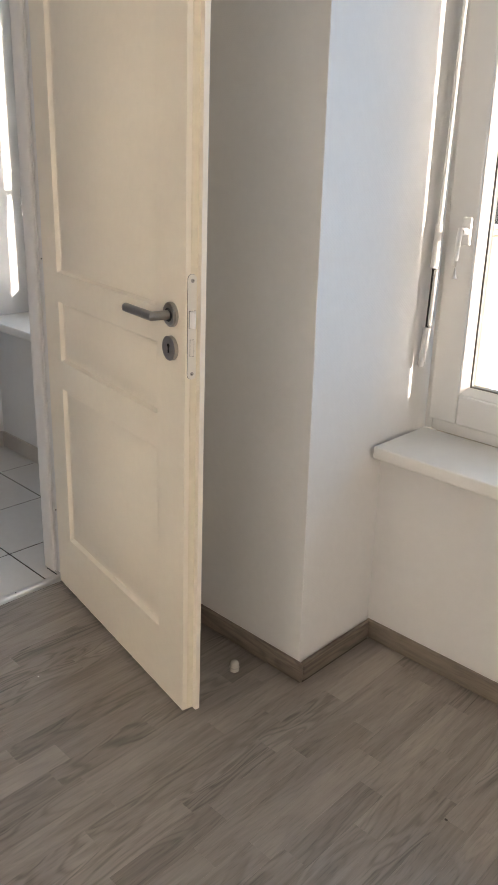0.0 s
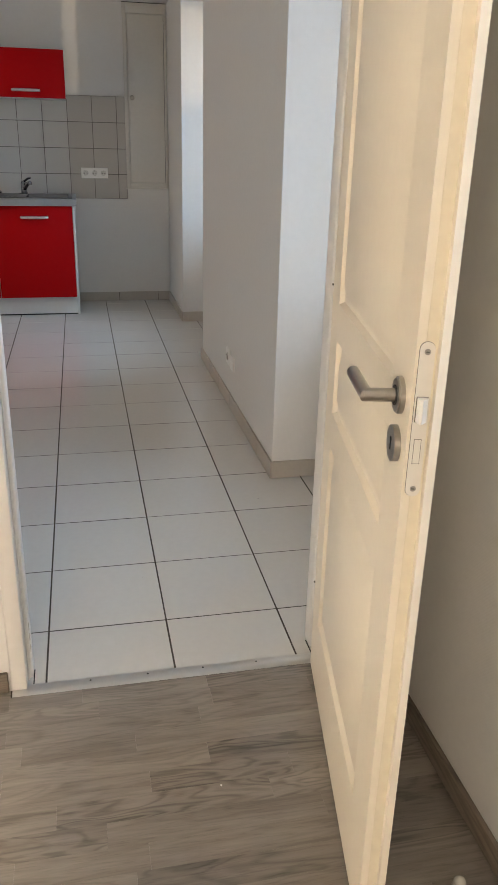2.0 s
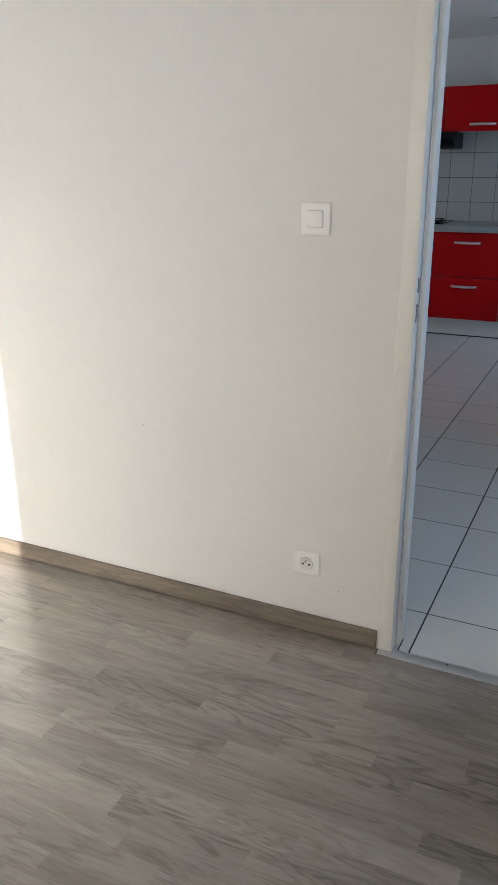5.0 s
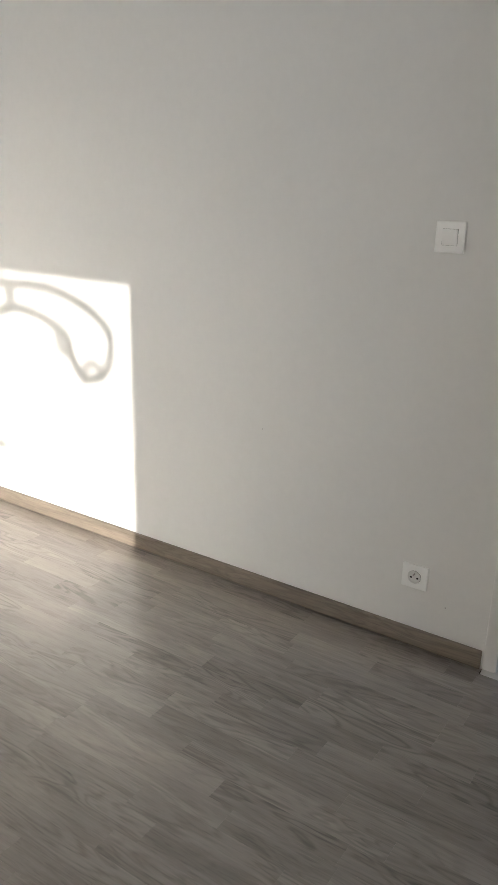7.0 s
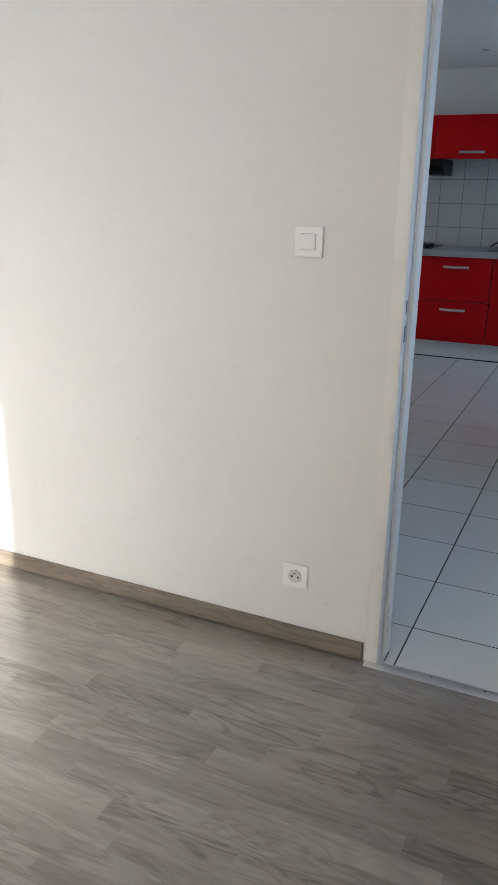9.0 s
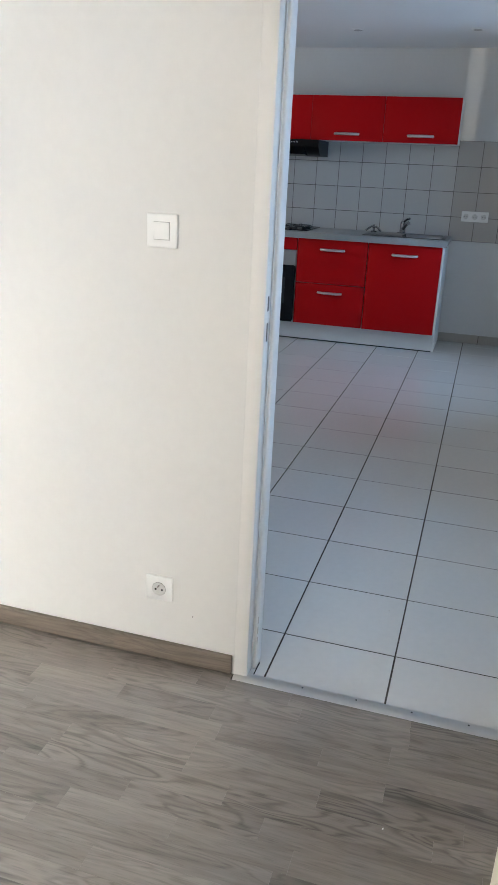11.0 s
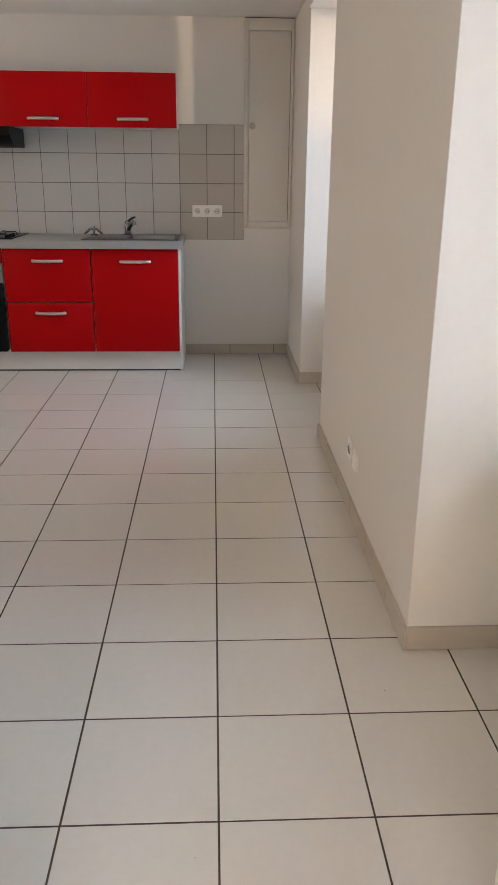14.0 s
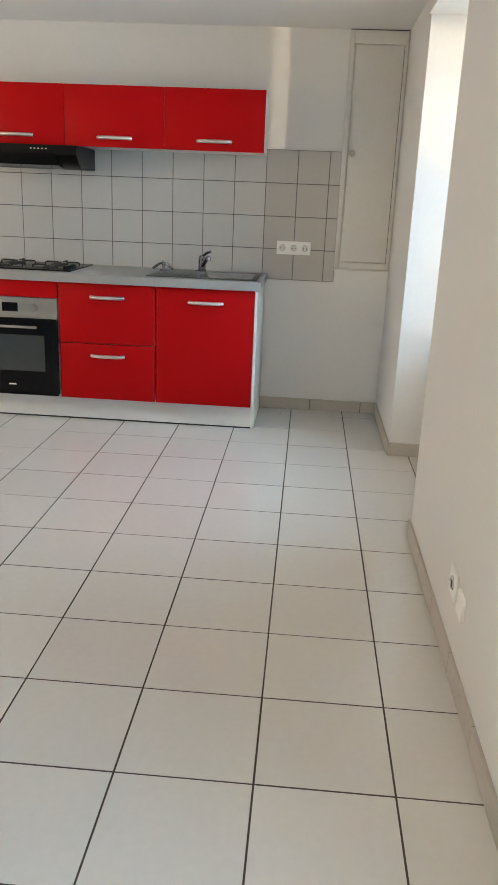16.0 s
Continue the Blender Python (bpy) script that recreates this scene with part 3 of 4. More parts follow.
# ---------------------------------------------------------------- door leaf
LEAF, THICK, LIP = 0.754, 0.028, 0.040
door = thing("door_1", "cream-white moulded panel door standing open", "door", pose(-1.914, 1.1665, 0, 0, 0, -9.87), kind="structure")
PANELS = ((0.094, 0.634, 0.193, 0.676), (0.094, 0.634, 0.757, 0.924), (0.094, 0.634, 1.003, 1.900))


def door_face(bm, y, inward, u0, u1, z0, z1):
    """One face of the leaf with its three sunk and raised panels."""
    def quad(a, b, c, d):
        bm.faces.new([bm.verts.new(p) for p in (a, b, c, d)])

    def flat(a0, a1, c0, c1):
        quad((a0, y, c0), (a1, y, c0), (a1, y, c1), (a0, y, c1))
    pu0, pu1 = PANELS[0][0], PANELS[0][1]
    flat(u0, pu0, z0, z1), flat(pu1, u1, z0, z1)
    below = z0
    for _, _, a, b in PANELS:
        flat(pu0, pu1, below, a)
        below = b
    flat(pu0, pu1, below, z1)
    steps = ((0, 0), (0.002, 0.0050), (0.006, 0.0108), (0.011, 0.0118), (0.016, 0.0112), (0.041, 0.0028), (0.045, 0.0012))
    for a0, a1, c0, c1 in PANELS:
        rings = [[(a0 + i, y + inward * d, c0 + i), (a1 - i, y + inward * d, c0 + i), (a1 - i, y + inward * d, c1 - i), (a0 + i, y + inward * d, c1 - i)] for i, d in steps]
        for r, q in zip(rings, rings[1:]):
            for k in range(4):
                quad(r[k], r[(k + 1) % 4], q[(k + 1) % 4], q[k])
        quad(*rings[-1])


def edge_band(bm, y0, y1, u0, u1, z0, z1):
    c = [(u0, z0), (u1, z0), (u1, z1), (u0, z1)]
    for k in range(4):
        (a, b), (p, q) = c[k], c[(k + 1) % 4]
        bm.faces.new([bm.verts.new(v) for v in ((a, y0, b), (p, y0, q), (p, y1, q), (a, y1, b))])


bm = bmesh.new()
door_face(bm, 0.0, 1, 0.0, LEAF - 0.002, 0.010, 2.028)
door_face(bm, LIP, -1, 0.0, LEAF + 0.013, 0.010, 2.040)
bmesh.ops.remove_doubles(bm, verts=bm.verts, dist=0.0002)
part("leaf_skin", bm, M_DOOR, door)
part("leaf_core", slab((0.0006, 0.0121, 0.0105), (LEAF - 0.0006, THICK, 2.0275)), M_EDGE, door, "yellowed edge of the door leaf")
bm = bmesh.new()
edge_band(bm, 0.0, 0.0125, 0.0, LEAF - 0.002, 0.010, 2.028)
part("front_edge", bm, M_DOOR, door)
bm = bmesh.new()
edge_band(bm, THICK, LIP, 0.0, LEAF + 0.013, 0.010, 2.040)
bm.faces.new([bm.verts.new(v) for v in ((0.0, THICK, 0.010), (LEAF + 0.013, THICK, 0.010), (LEAF + 0.013, THICK, 2.040), (0.0, THICK, 2.040))])
part("rebate_lip", bm, M_DOOR, door)

# lock on the free edge
def round_plate(x0, x1, y, z0, z1, r):
    """An upright strip with half-round ends, facing +x."""
    bm = bmesh.new()
    rim = [(y + r * math.cos(a), z1 - r + r * math.sin(a)) for a in [k * math.pi / 10 for k in range(11)]] + [(y - r * math.cos(a), z0 + r - r * math.sin(a)) for a in [k * math.pi / 10 for k in range(11)]]
    a = [bm.verts.new((x0, p, q)) for p, q in rim]
    b = [bm.verts.new((x1, p, q)) for p, q in rim]
    for k in range(len(rim)):
        bm.faces.new((a[k], a[(k + 1) % len(rim)], b[(k + 1) % len(rim)], b[k]))
    bm.faces.new(a[::-1]), bm.faces.new(b)
    return bm


part("plate_recess", round_plate(LEAF - 0.001, LEAF + 0.0004, 0.0145, 0.8656, 1.0864, 0.0104), M_SEAL, door, "dark line round the lock plate")
plate = part("lock_plate", round_plate(LEAF - 0.001, LEAF + 0.0018, 0.0145, 0.866, 1.086, 0.0100), M_LOCK, door, "white painted lock plate")
bm = bmesh.new()
prof = [(LEAF + 0.001, 0.0075), (LEAF + 0.012, 0.0085), (LEAF + 0.0155, 0.0125), (LEAF + 0.006, 0.0215), (LEAF + 0.001, 0.0215)]
lo = [bm.verts.new((x, y, 0.977)) for x, y in prof]
hi = [bm.verts.new((x, y, 1.011)) for x, y in prof]
for k in range(len(prof)):
    bm.faces.new((lo[k], lo[(k + 1) % 5], hi[(k + 1) % 5], hi[k]))
bm.faces.new(lo[::-1]), bm.faces.new(hi)
part("latch", bm, M_PLASTIC, plate, "white latch bolt")
part("latch_slot", slab((LEAF + 0.001, 0.0062, 0.9760), (LEAF + 0.0021, 0.0222, 1.0120)), M_SEAL, plate, "dark gap round the latch")
part("bolt", slab((LEAF + 0.001, 0.0096, 0.916), (LEAF + 0.0026, 0.0185, 0.951), 0.0004, 1), M_LOCK, plate)
bm = slab((LEAF + 0.001, 0.0090, 0.9154), (LEAF + 0.0022, 0.0191, 0.9516))
part("bolt_slot", bm, M_SEAL, plate, "grey gap round the bolt")
for z in (0.878, 1.073):
    part("screw", rod(bmesh.new(), (LEAF + 0.001, 0.0145, z), (LEAF + 0.0026, 0.0145, z), 0.0042, 14), M_STEEL, plate)
    part("screw_slot", slab((LEAF + 0.0024, 0.0125, z - 0.0006), (LEAF + 0.0030, 0.0165, z + 0.0006)), M_DARK, plate)

for side, face in ((-1, 0.0),):
    at = lambda u, d, z: (u, face + side * d, z)
    lever = thing("lever_handle", "brushed steel lever handle", "")
    lever.parent = door
    bm = rod(bmesh.new(), at(0.699, 0.0, 0.996), at(0.699, 0.009, 0.996), 0.0265, 36)
    bmesh.ops.bevel(bm, geom=[e for e in bm.edges if len({round(v.co.y, 4) for v in e.verts}) == 1 and abs(e.verts[0].co.y - (face + side * 0.009)) < 1e-4], offset=0.003, segments=3, affect="EDGES")
    part("rosette", bm, M_STEEL, lever)
    part("collar", rod(bmesh.new(), at(0.699, 0.008, 0.996), at(0.699, 0.0105, 0.996), 0.0145, 24), M_RUBBER, lever)
    bm = bmesh.new()
    r, rings = 0.0098, []
    for kind in ("root", "elbow", "tip"):
        ring = []
        for k in range(24):
            c, s = r * math.cos(k * math.tau / 24), r * math.sin(k * math.tau / 24)
            if kind == "root":
                ring.append(bm.verts.new(at(0.699 + c, 0.009, 0.996 + s)))
            elif kind == "elbow":
                ring.append(bm.verts.new(at(0.699 + c, 0.050 + c, 0.996 + s)))
            else:
                ring.append(bm.verts.new(at(0.586, 0.050 + c, 0.996 + s)))
        rings.append(ring)
    for a, b in zip(rings, rings[1:]):
        for k in range(24):
            bm.faces.new((a[k], a[(k + 1) % 24], b[(k + 1) % 24], b[k]))
    bm.faces.new(rings[0]), bm.faces.new(rings[-1])
    part("lever", bm, M_STEEL, lever)
    key = thing("keyhole_rosette", "round brushed steel keyhole plate", "")
    key.parent = door
    bm = rod(bmesh.new(), at(0.699, 0.0, 0.924), at(0.699, 0.009, 0.924), 0.0265, 36)
    part("disc", bm, M_STEEL, key)
    bm = rod(bmesh.new(), at(0.699, 0.0085, 0.930), at(0.699, 0.0096, 0.930), 0.0045, 14)
    box(bm, at(0.6965, 0.0085, 0.914), at(0.7015, 0.0096, 0.930))
    part("keyhole", bm, M_DARK, key, "dark keyhole")
for z in (0.215, 0.985, 1.80):
    part("hinge", rod(bmesh.new(), (-0.006, LIP + 0.004, z), (-0.006, LIP + 0.004, z + 0.075), 0.007, 14), M_FRAME, door, "white painted hinge knuckle")
    part("hinge_pin", rod(bmesh.new(), (-0.006, -0.001, z + 0.04), (-0.006, -0.001, z + 0.044), 0.0022, 10), M_SEAL, door)

stop = thing("door_stop", "small milky rubber door stop on the floor", "door stop", pose(-1.209, 1.257, 0))
part("base", rod(bmesh.new(), (0, 0, 0), (0, 0, 0.020), 0.0135, 24, 0.0125), M_CLEAR, stop)
bm = bmesh.new()
bmesh.ops.create_uvsphere(bm, u_segments=20, v_segments=10, radius=0.0120, matrix=Matrix.Translation((0, 0, 0.021)) @ Matrix.Diagonal((1, 1, 0.9, 1)))
part("cap", bm, M_CLEAR, stop)
part("groove", rod(bmesh.new(), (0, 0, 0.0095), (0, 0, 0.0125), 0.0138, 24), M_STEEL, stop)


# ---------------------------------------------------------------- switch and sockets
def switch_plate(y, z):
    s = thing("light_switch", "square white plastic light switch on the wall", "light switch", pose(DOOR_WALL, y, z))
    part("plate", slab((0, -0.039, -0.039), (0.009, 0.039, 0.039), 0.003, 3), M_PLASTIC, s)
    bm = slab((0.0085, -0.0204, -0.0204), (0.0092, 0.0204, 0.0204))
    part("gap", bm, M_SEAL, s, "thin grey gap round the rocker")
    bm = slab((0.009, -0.020, -0.020), (0.0125, 0.020, 0.020), 0.0015, 2)
    for v in bm.verts:
        if v.co.x > 0.0095:
            v.co.x += 0.002 * v.co.z / 0.02
    part("rocker", bm, M_PLASTIC, s)
    return s


def socket_well(parent, y, x, r=0.0195):
    """A round French socket: sunk well, two holes and the earth pin, facing +x."""
    bm = rod(bmesh.new(), (x - 0.004, y, 0), (x + 0.0004, y, 0), r + 0.0007, 28)
    part("rim", bm, M_SEAL, parent)
    bm, rings = bmesh.new(), []
    for q, h in ((r, 0.0), (r, 0.0032), (r - 0.0012, 0.0040), (r - 0.0024, 0.0032), (r - 0.0038, 0.0009), (0.004, 0.0007)):
        rings.append([bm.verts.new((x + h, y + q * math.cos(k * math.tau / 28), q * math.sin(k * math.tau / 28))) for k in range(28)])
    for a, b in zip(rings, rings[1:]):
        for k in range(28):
            bm.faces.new((a[k], a[(k + 1) % 28], b[(k + 1) % 28], b[k]))
    bm.faces.new(rings[-1])
    # duller white than the plate: the recess's shade is put into the colour
    part("well", bm, M_SOCKET, parent)
    for dy in (-0.0095, 0.0095):
        part("hole", rod(bmesh.new(), (x, y + dy, -0.002), (x + 0.0016, y + dy, -0.002), 0.0031, 14), M_DARK, parent)
    part("earth_pin", rod(bmesh.new(), (x, y, 0.010), (x + 0.010, y, 0.010), 0.0024, 12), M_STEEL, parent)


switch_plate(0.163, 1.187)
sock = thing("wall_socket", "square white plastic wall socket near the floor", "socket", pose(DOOR_WALL, 0.160, 0.228))
part("plate", slab((0, -0.039, -0.037), (0.009, 0.039, 0.037), 0.003, 3), M_PLASTIC, sock)
socket_well(sock, 0, 0.009)

tri = thing("triple_socket", "white triple socket on the grey wall tiles", "socket", pose(FAR + 0.009, 0.762, 1.045))
part("plate", slab((0, -0.107, -0.041), (0.009, 0.107, 0.041), 0.003, 3), M_PLASTIC, tri)
for y in (-0.071, 0, 0.071):
    socket_well(tri, y, 0.009)

pier = thing("wall_socket", "white wall socket on the pier with a dark open well", "socket", pose(-4.135, NORTH, 0.262, 0, 0, -90))
part("plate", slab((0, -0.045, -0.042), (0.009, 0.045, 0.042), 0.003, 3), M_PLASTIC, pier)
socket_well(pier, 0, 0.009, 0.021)
part("open_well", rod(bmesh.new(), (0.0096, 0.004, -0.004), (0.0112, 0.004, -0.004), 0.016, 20), M_DARK, pier)
blank = thing("aerial_socket", "small white aerial socket box beside the wall socket", "socket", pose(-4.012, NORTH, 0.255, 0, 0, -90))
part("box", slab((0, -0.038, -0.036), (0.012, 0.038, 0.036), 0.004, 3), M_PLASTIC, blank)


for y, z in ((-0.384, 0.572), (0.258, 0.155)):
    nail = thing("nail", "tiny dark nail head in the white wall", "nail", pose(DOOR_WALL, y, z))
    part("head", rod(bmesh.new(), (0, 0, 0), (0.0012, 0, 0), 0.0017, 8), M_SEAL, nail)
for x, y, r, mat, label in ((-0.535, 1.223, 0.0045, M_SLOT, "tiny dark crumb on the laminate floor"), (-1.543, 0.856, 0.0030, M_PLASTIC, "tiny white crumb on the laminate floor"), (-2.951, 1.252, 0.0026, M_SEAL, "tiny dark crumb on the floor tiles"), (-2.437, 0.756, 0.0026, M_SKIRT_TILE, "tiny beige crumb on the floor tiles")):
    crumb = thing("crumb", label, "crumb", pose(x, y, 0))
    bm = bmesh.new()
    bmesh.ops.create_icosphere(bm, subdivisions=1, radius=r, matrix=Matrix.Translation((0, 0, r * 0.5)) @ Matrix.Diagonal((1, 0.7, 0.5, 1)))
    part("grain", bm, mat, crumb)


# ---------------------------------------------------------------- kitchen units
FRONT = -6.430


def bow_handle(parent, x, y, z, wide=0.192):
    """A bowed brushed bar with its two feet."""
    pts = []
    for k in range(13):
        u = k / 12 * 2 - 1
        pts.append((x + 0.006 + 0.020 * (1 - u * u) ** 0.5 if abs(u) < 1 else x + 0.002, y + u * wide / 2, z))
    return part("handle", tube(bmesh.new(), pts, 0.0105, 12, 1.0), M_HANDLE, parent, "bowed brushed steel handle")


def base_unit(name, y0, y1, label, fronts):
    u = thing(name, label, "cabinet", pose(0, 0, 0), group="kitchen base units")
    bm = bmesh.new()
    box(bm, (FAR + 0.012, y0 + 0.001, 0.146), (FRONT - 0.0205, y1 - 0.001, 0.842 if name != "sink_cabinet" else 0.70))
    if name == "sink_cabinet":
        box(bm, (FAR + 0.012, y0 + 0.001, 0.7005), (FRONT - 0.0205, y0 + 0.017, 0.842))
        box(bm, (FRONT - 0.040, y0 + 0.018, 0.7005), (FRONT - 0.0205, y1 - 0.018, 0.842))
        box(bm, (FAR + 0.012, y1 - 0.017, 0.7005), (FRONT - 0.0205, y1 - 0.001, 0.842))
    part("carcass", bm, M_CARCASS, u)
    for nm, z0, z1, hz in fronts:
        d = part(nm, slab((FRONT - 0.019, y0 + 0.0014, z0), (FRONT, y1 - 0.0014, z1), 0.0015, 2), M_RED, u, "red satin front")
        if hz:
            bow_handle(d, FRONT, (y0 + y1) / 2 + 0.005, hz)
    return u


base_unit("sink_cabinet", 0.002, 0.570, "red sink cabinet with one door under a grey worktop", (("door", 0.150, 0.838, 0.750),))
base_unit("drawer_cabinet", -0.570, -0.002, "red kitchen cabinet with two deep drawers", (("drawer", 0.484, 0.838, 0.753), ("drawer", 0.150, 0.479, 0.412)))
oven_unit = base_unit("oven_cabinet", -1.146, -0.573, "white oven housing with a red strip above the oven", (("front_strip", 0.735, 0.838, 0),))
end = thing("end_panel", "white melamine end panel beside the sink cabinet", "panel")
bm = slab((FAR + 0.012, 0.571, 0.1465), (FRONT - 0.002, 0.587, 0.842), 0.001, 1)
box(bm, (FAR + 0.012, 0.571, 0.002), (-6.503, 0.587, 0.1463), 0.001, 1)
part("panel", bm, M_CARCASS, end)
end = thing("end_panel", "white melamine end panel beside the oven housing", "panel")
part("panel", slab((FAR + 0.012, -1.163, 0.002), (FRONT - 0.002, -1.147, 0.842), 0.001, 1), M_CARCASS, end)
pl = thing("plinth", "white kitchen plinth board standing on the tiles", "plinth")
part("board", slab((-6.520, -1.145, 0.009), (-6.504, 0.570, 0.145), 0.001, 1), M_CARCASS, pl)
part("seal", slab((-6.519, -1.144, 0.0), (-6.506, 0.569, 0.0095)), M_RUBBER, pl, "dark seal under the plinth")

top = thing("worktop", "grey speckled laminate kitchen worktop", "worktop")
BX0, BX1, BY0, BY1 = -6.860, -6.510, 0.235, 0.540
bm = bmesh.new()
for a, b in (((FAR + 0.010, -1.165), (-6.402, BY0)), ((FAR + 0.010, BY1), (-6.402, 0.602)), ((FAR + 0.010, BY0), (BX0, BY1)), ((BX1, BY0), (-6.402, BY1))):
    box(bm, (*a, 0.8425), (*b, 0.883), 0.0)
part("top", bm, M_TOP, top)
part("front_edge", slab((-6.4022, -1.165, 0.833), (-6.399, 0.602, 0.8826), 0.0012, 1), M_TOP, top)

oven = thing("oven", "black built-in oven with a steel control panel", "oven", pose(FRONT, -0.8595, 0))
part("body", slab((-0.45, -0.270, 0.150), (-0.004, 0.270, 0.733)), M_BLACK, oven)
panel = part("control_panel", slab((-0.0035, -0.283, 0.612), (0.004, 0.283, 0.732), 0.002, 2), M_STEEL, oven, "brushed steel control panel")
part("display", slab((0.003, -0.045, 0.648), (0.0052, 0.050, 0.700), 0.0008, 1), M_BLACK, panel, "small dark display")
for y in (-0.165, 0.148):
    bm = rod(bmesh.new(), (0.003, y, 0.672), (0.024, y, 0.672), 0.024, 28, 0.020)
    part("knob", bm, M_STEEL, panel)
dr = part("oven_door", slab((-0.0035, -0.283, 0.165), (0.014, 0.283, 0.608), 0.003, 2), M_BLACK, oven, "black glass oven door")
part("window", slab((0.0136, -0.205, 0.300), (0.0152, 0.205, 0.515), 0.0004, 1), M_OVEN_GLASS, dr, "smoked glass window")
bm = tube(bmesh.new(), [(0.046, -0.215, 0.566), (0.046, 0.0, 0.566), (0.046, 0.170, 0.566)], 0.0075, 14)
part("bar_handle", bm, M_STEEL, dr, "straight steel bar handle")
for y in (-0.19, 0.145):
    part("bracket", rod(bmesh.new(), (0.012, y, 0.566), (0.046, y, 0.566), 0.006, 12), M_STEEL, dr)
part("mark", slab((0.0136, -0.022, 0.213), (0.0146, 0.022, 0.220)), M_PLASTIC, dr, "small plain white maker's mark")

hob = thing("gas_hob", "black gas hob with cast-iron pan supports", "hob", pose(-6.735, -0.800, 0.883))
part("plate", slab((-0.25, -0.290, 0), (0.25, 0.290, 0.008), 0.004, 3), M_BLACK, hob)
for dx in (-0.115, 0.115):
    for dy in (-0.150, 0.130):
        bn = part("burner", rod(bmesh.new(), (dx, dy, 0.007), (dx, dy, 0.016), 0.042 if dx * dy > 0 else 0.030, 24), M_IRON, hob)
        bm = bmesh.new()
        for a in range(4):
            c, s = math.cos(a * math.pi / 2), math.sin(a * math.pi / 2)
            tube(bm, [(dx + c * 0.025, dy + s * 0.025, 0.023), (dx + c * 0.095, dy + s * 0.095, 0.024), (dx + c * 0.107, dy + s * 0.107, 0.020), (dx + c * 0.108, dy + s * 0.108, 0.007)], 0.0045, 8)
        part("pan_support", bm, M_IRON, hob)
for i in range(4):
    part("knob", rod(bmesh.new(), (0.205 - 0.05 * i, 0.250, 0.007), (0.205 - 0.05 * i, 0.250, 0.028), 0.016, 20, 0.013), M_BLACK, hob)

# sink: rim, draining board and bowl pressed from steel
sink = thing("sink", "stainless steel inset sink with a draining board", "sink", pose(0, 0, 0.883))
SX0, SX1, SY0, SY1 = -6.925, -6.455, -0.060, 0.575
bm = bmesh.new()
box(bm, (SX0, SY0, 0.0002), (SX1, BY0, 0.006), 0.0025, 2)
box(bm, (SX0, BY1, 0.0002), (SX1, SY1, 0.006), 0.0025, 2)
box(bm, (SX0, BY0, 0.0002), (BX0, BY1, 0.006), 0.0025, 2)
box(bm, (BX1, BY0, 0.0002), (SX1, BY1, 0.006), 0.0025, 2)
part("rim", bm, M_SINK, sink)
bm = bmesh.new()
rings = []
for inset, z in ((0.0, 0.005), (0.003, -0.004), (0.008, -0.120), (0.030, -0.150), (0.10, -0.154)):
    rings.append([bm.verts.new(p) for p in ((BX0 + inset, BY0 + inset, z), (BX1 - inset, BY0 + inset, z), (BX1 - inset, BY1 - inset, z), (BX0 + inset, BY1 - inset, z))])
for a, b in zip(rings, rings[1:]):
    for k in range(4):
        bm.faces.new((a[k], a[(k + 1) % 4], b[(k + 1) % 4], b[k]))
bm.faces.new(rings[-1])
part("bowl", bm, M_CHROME, sink)
part("drain", rod(bmesh.new(), (-6.685, 0.388, -0.153), (-6.685, 0.388, -0.150), 0.030, 24), M_CHROME, sink)
part("overflow", rod(bmesh.new(), (-6.905, 0.180, 0.0055), (-6.905, 0.180, 0.0085), 0.022, 20), M_RUBBER, sink, "black round overflow cap")
for k in range(6):
    part("rib", slab((SX0 + 0.10, -0.030 + 0.036 * k, 0.005), (SX1 - 0.06, -0.018 + 0.036 * k, 0.0085), 0.0015, 2), M_SINK, sink)

tap = thing("mixer_tap", "chrome single-lever kitchen mixer tap", "tap", pose(-6.870, 0.205, 0.889))
part("base", rod(bmesh.new(), (0, 0, 0), (0, 0, 0.010), 0.026, 24), M_CHROME, tap)
part("body", rod(bmesh.new(), (0, 0, 0.008), (0.002, 0, 0.082), 0.024, 24, 0.022), M_CHROME, tap)
part("cap", rod(bmesh.new(), (0.002, 0, 0.081), (0.003, 0, 0.096), 0.0225, 24, 0.014), M_CHROME, tap)
part("spout", tube(bmesh.new(), [(0.004, 0.0, 0.030), (0.03, 0.014, 0.050), (0.075, 0.032, 0.074), (0.115, 0.050, 0.090), (0.128, 0.057, 0.088), (0.130, 0.058, 0.074)], 0.0145, 14), M_CHROME, tap)
part("lever", tube(bmesh.new(), [(0.002, 0, 0.088), (0.008, 0.012, 0.098), (0.024, 0.038, 0.116), (0.030, 0.056, 0.122)], 0.012, 12, 0.7), M_CHROME, tap)

plug = thing("sink_fitting", "small chrome two-armed fitting on the draining board", "fitting", pose(-6.790, -0.020, 0.889))
part("base", rod(bmesh.new(), (0, 0, 0), (0, 0, 0.012), 0.024, 20), M_CHROME, plug)
part("stem", rod(bmesh.new(), (0, 0, 0.010), (0, 0, 0.062), 0.008, 16), M_CHROME, plug)
for sgn in (-1, 1):
    part("arm", tube(bmesh.new(), [(0, 0, 0.040), (0.01, sgn * 0.02, 0.046), (0.02, sgn * 0.045, 0.026), (0.02, sgn * 0.062, 0.012)], 0.0075, 10), M_CHROME, plug)


# ---------------------------------------------------------------- wall units and hood
UFRONT = -6.690


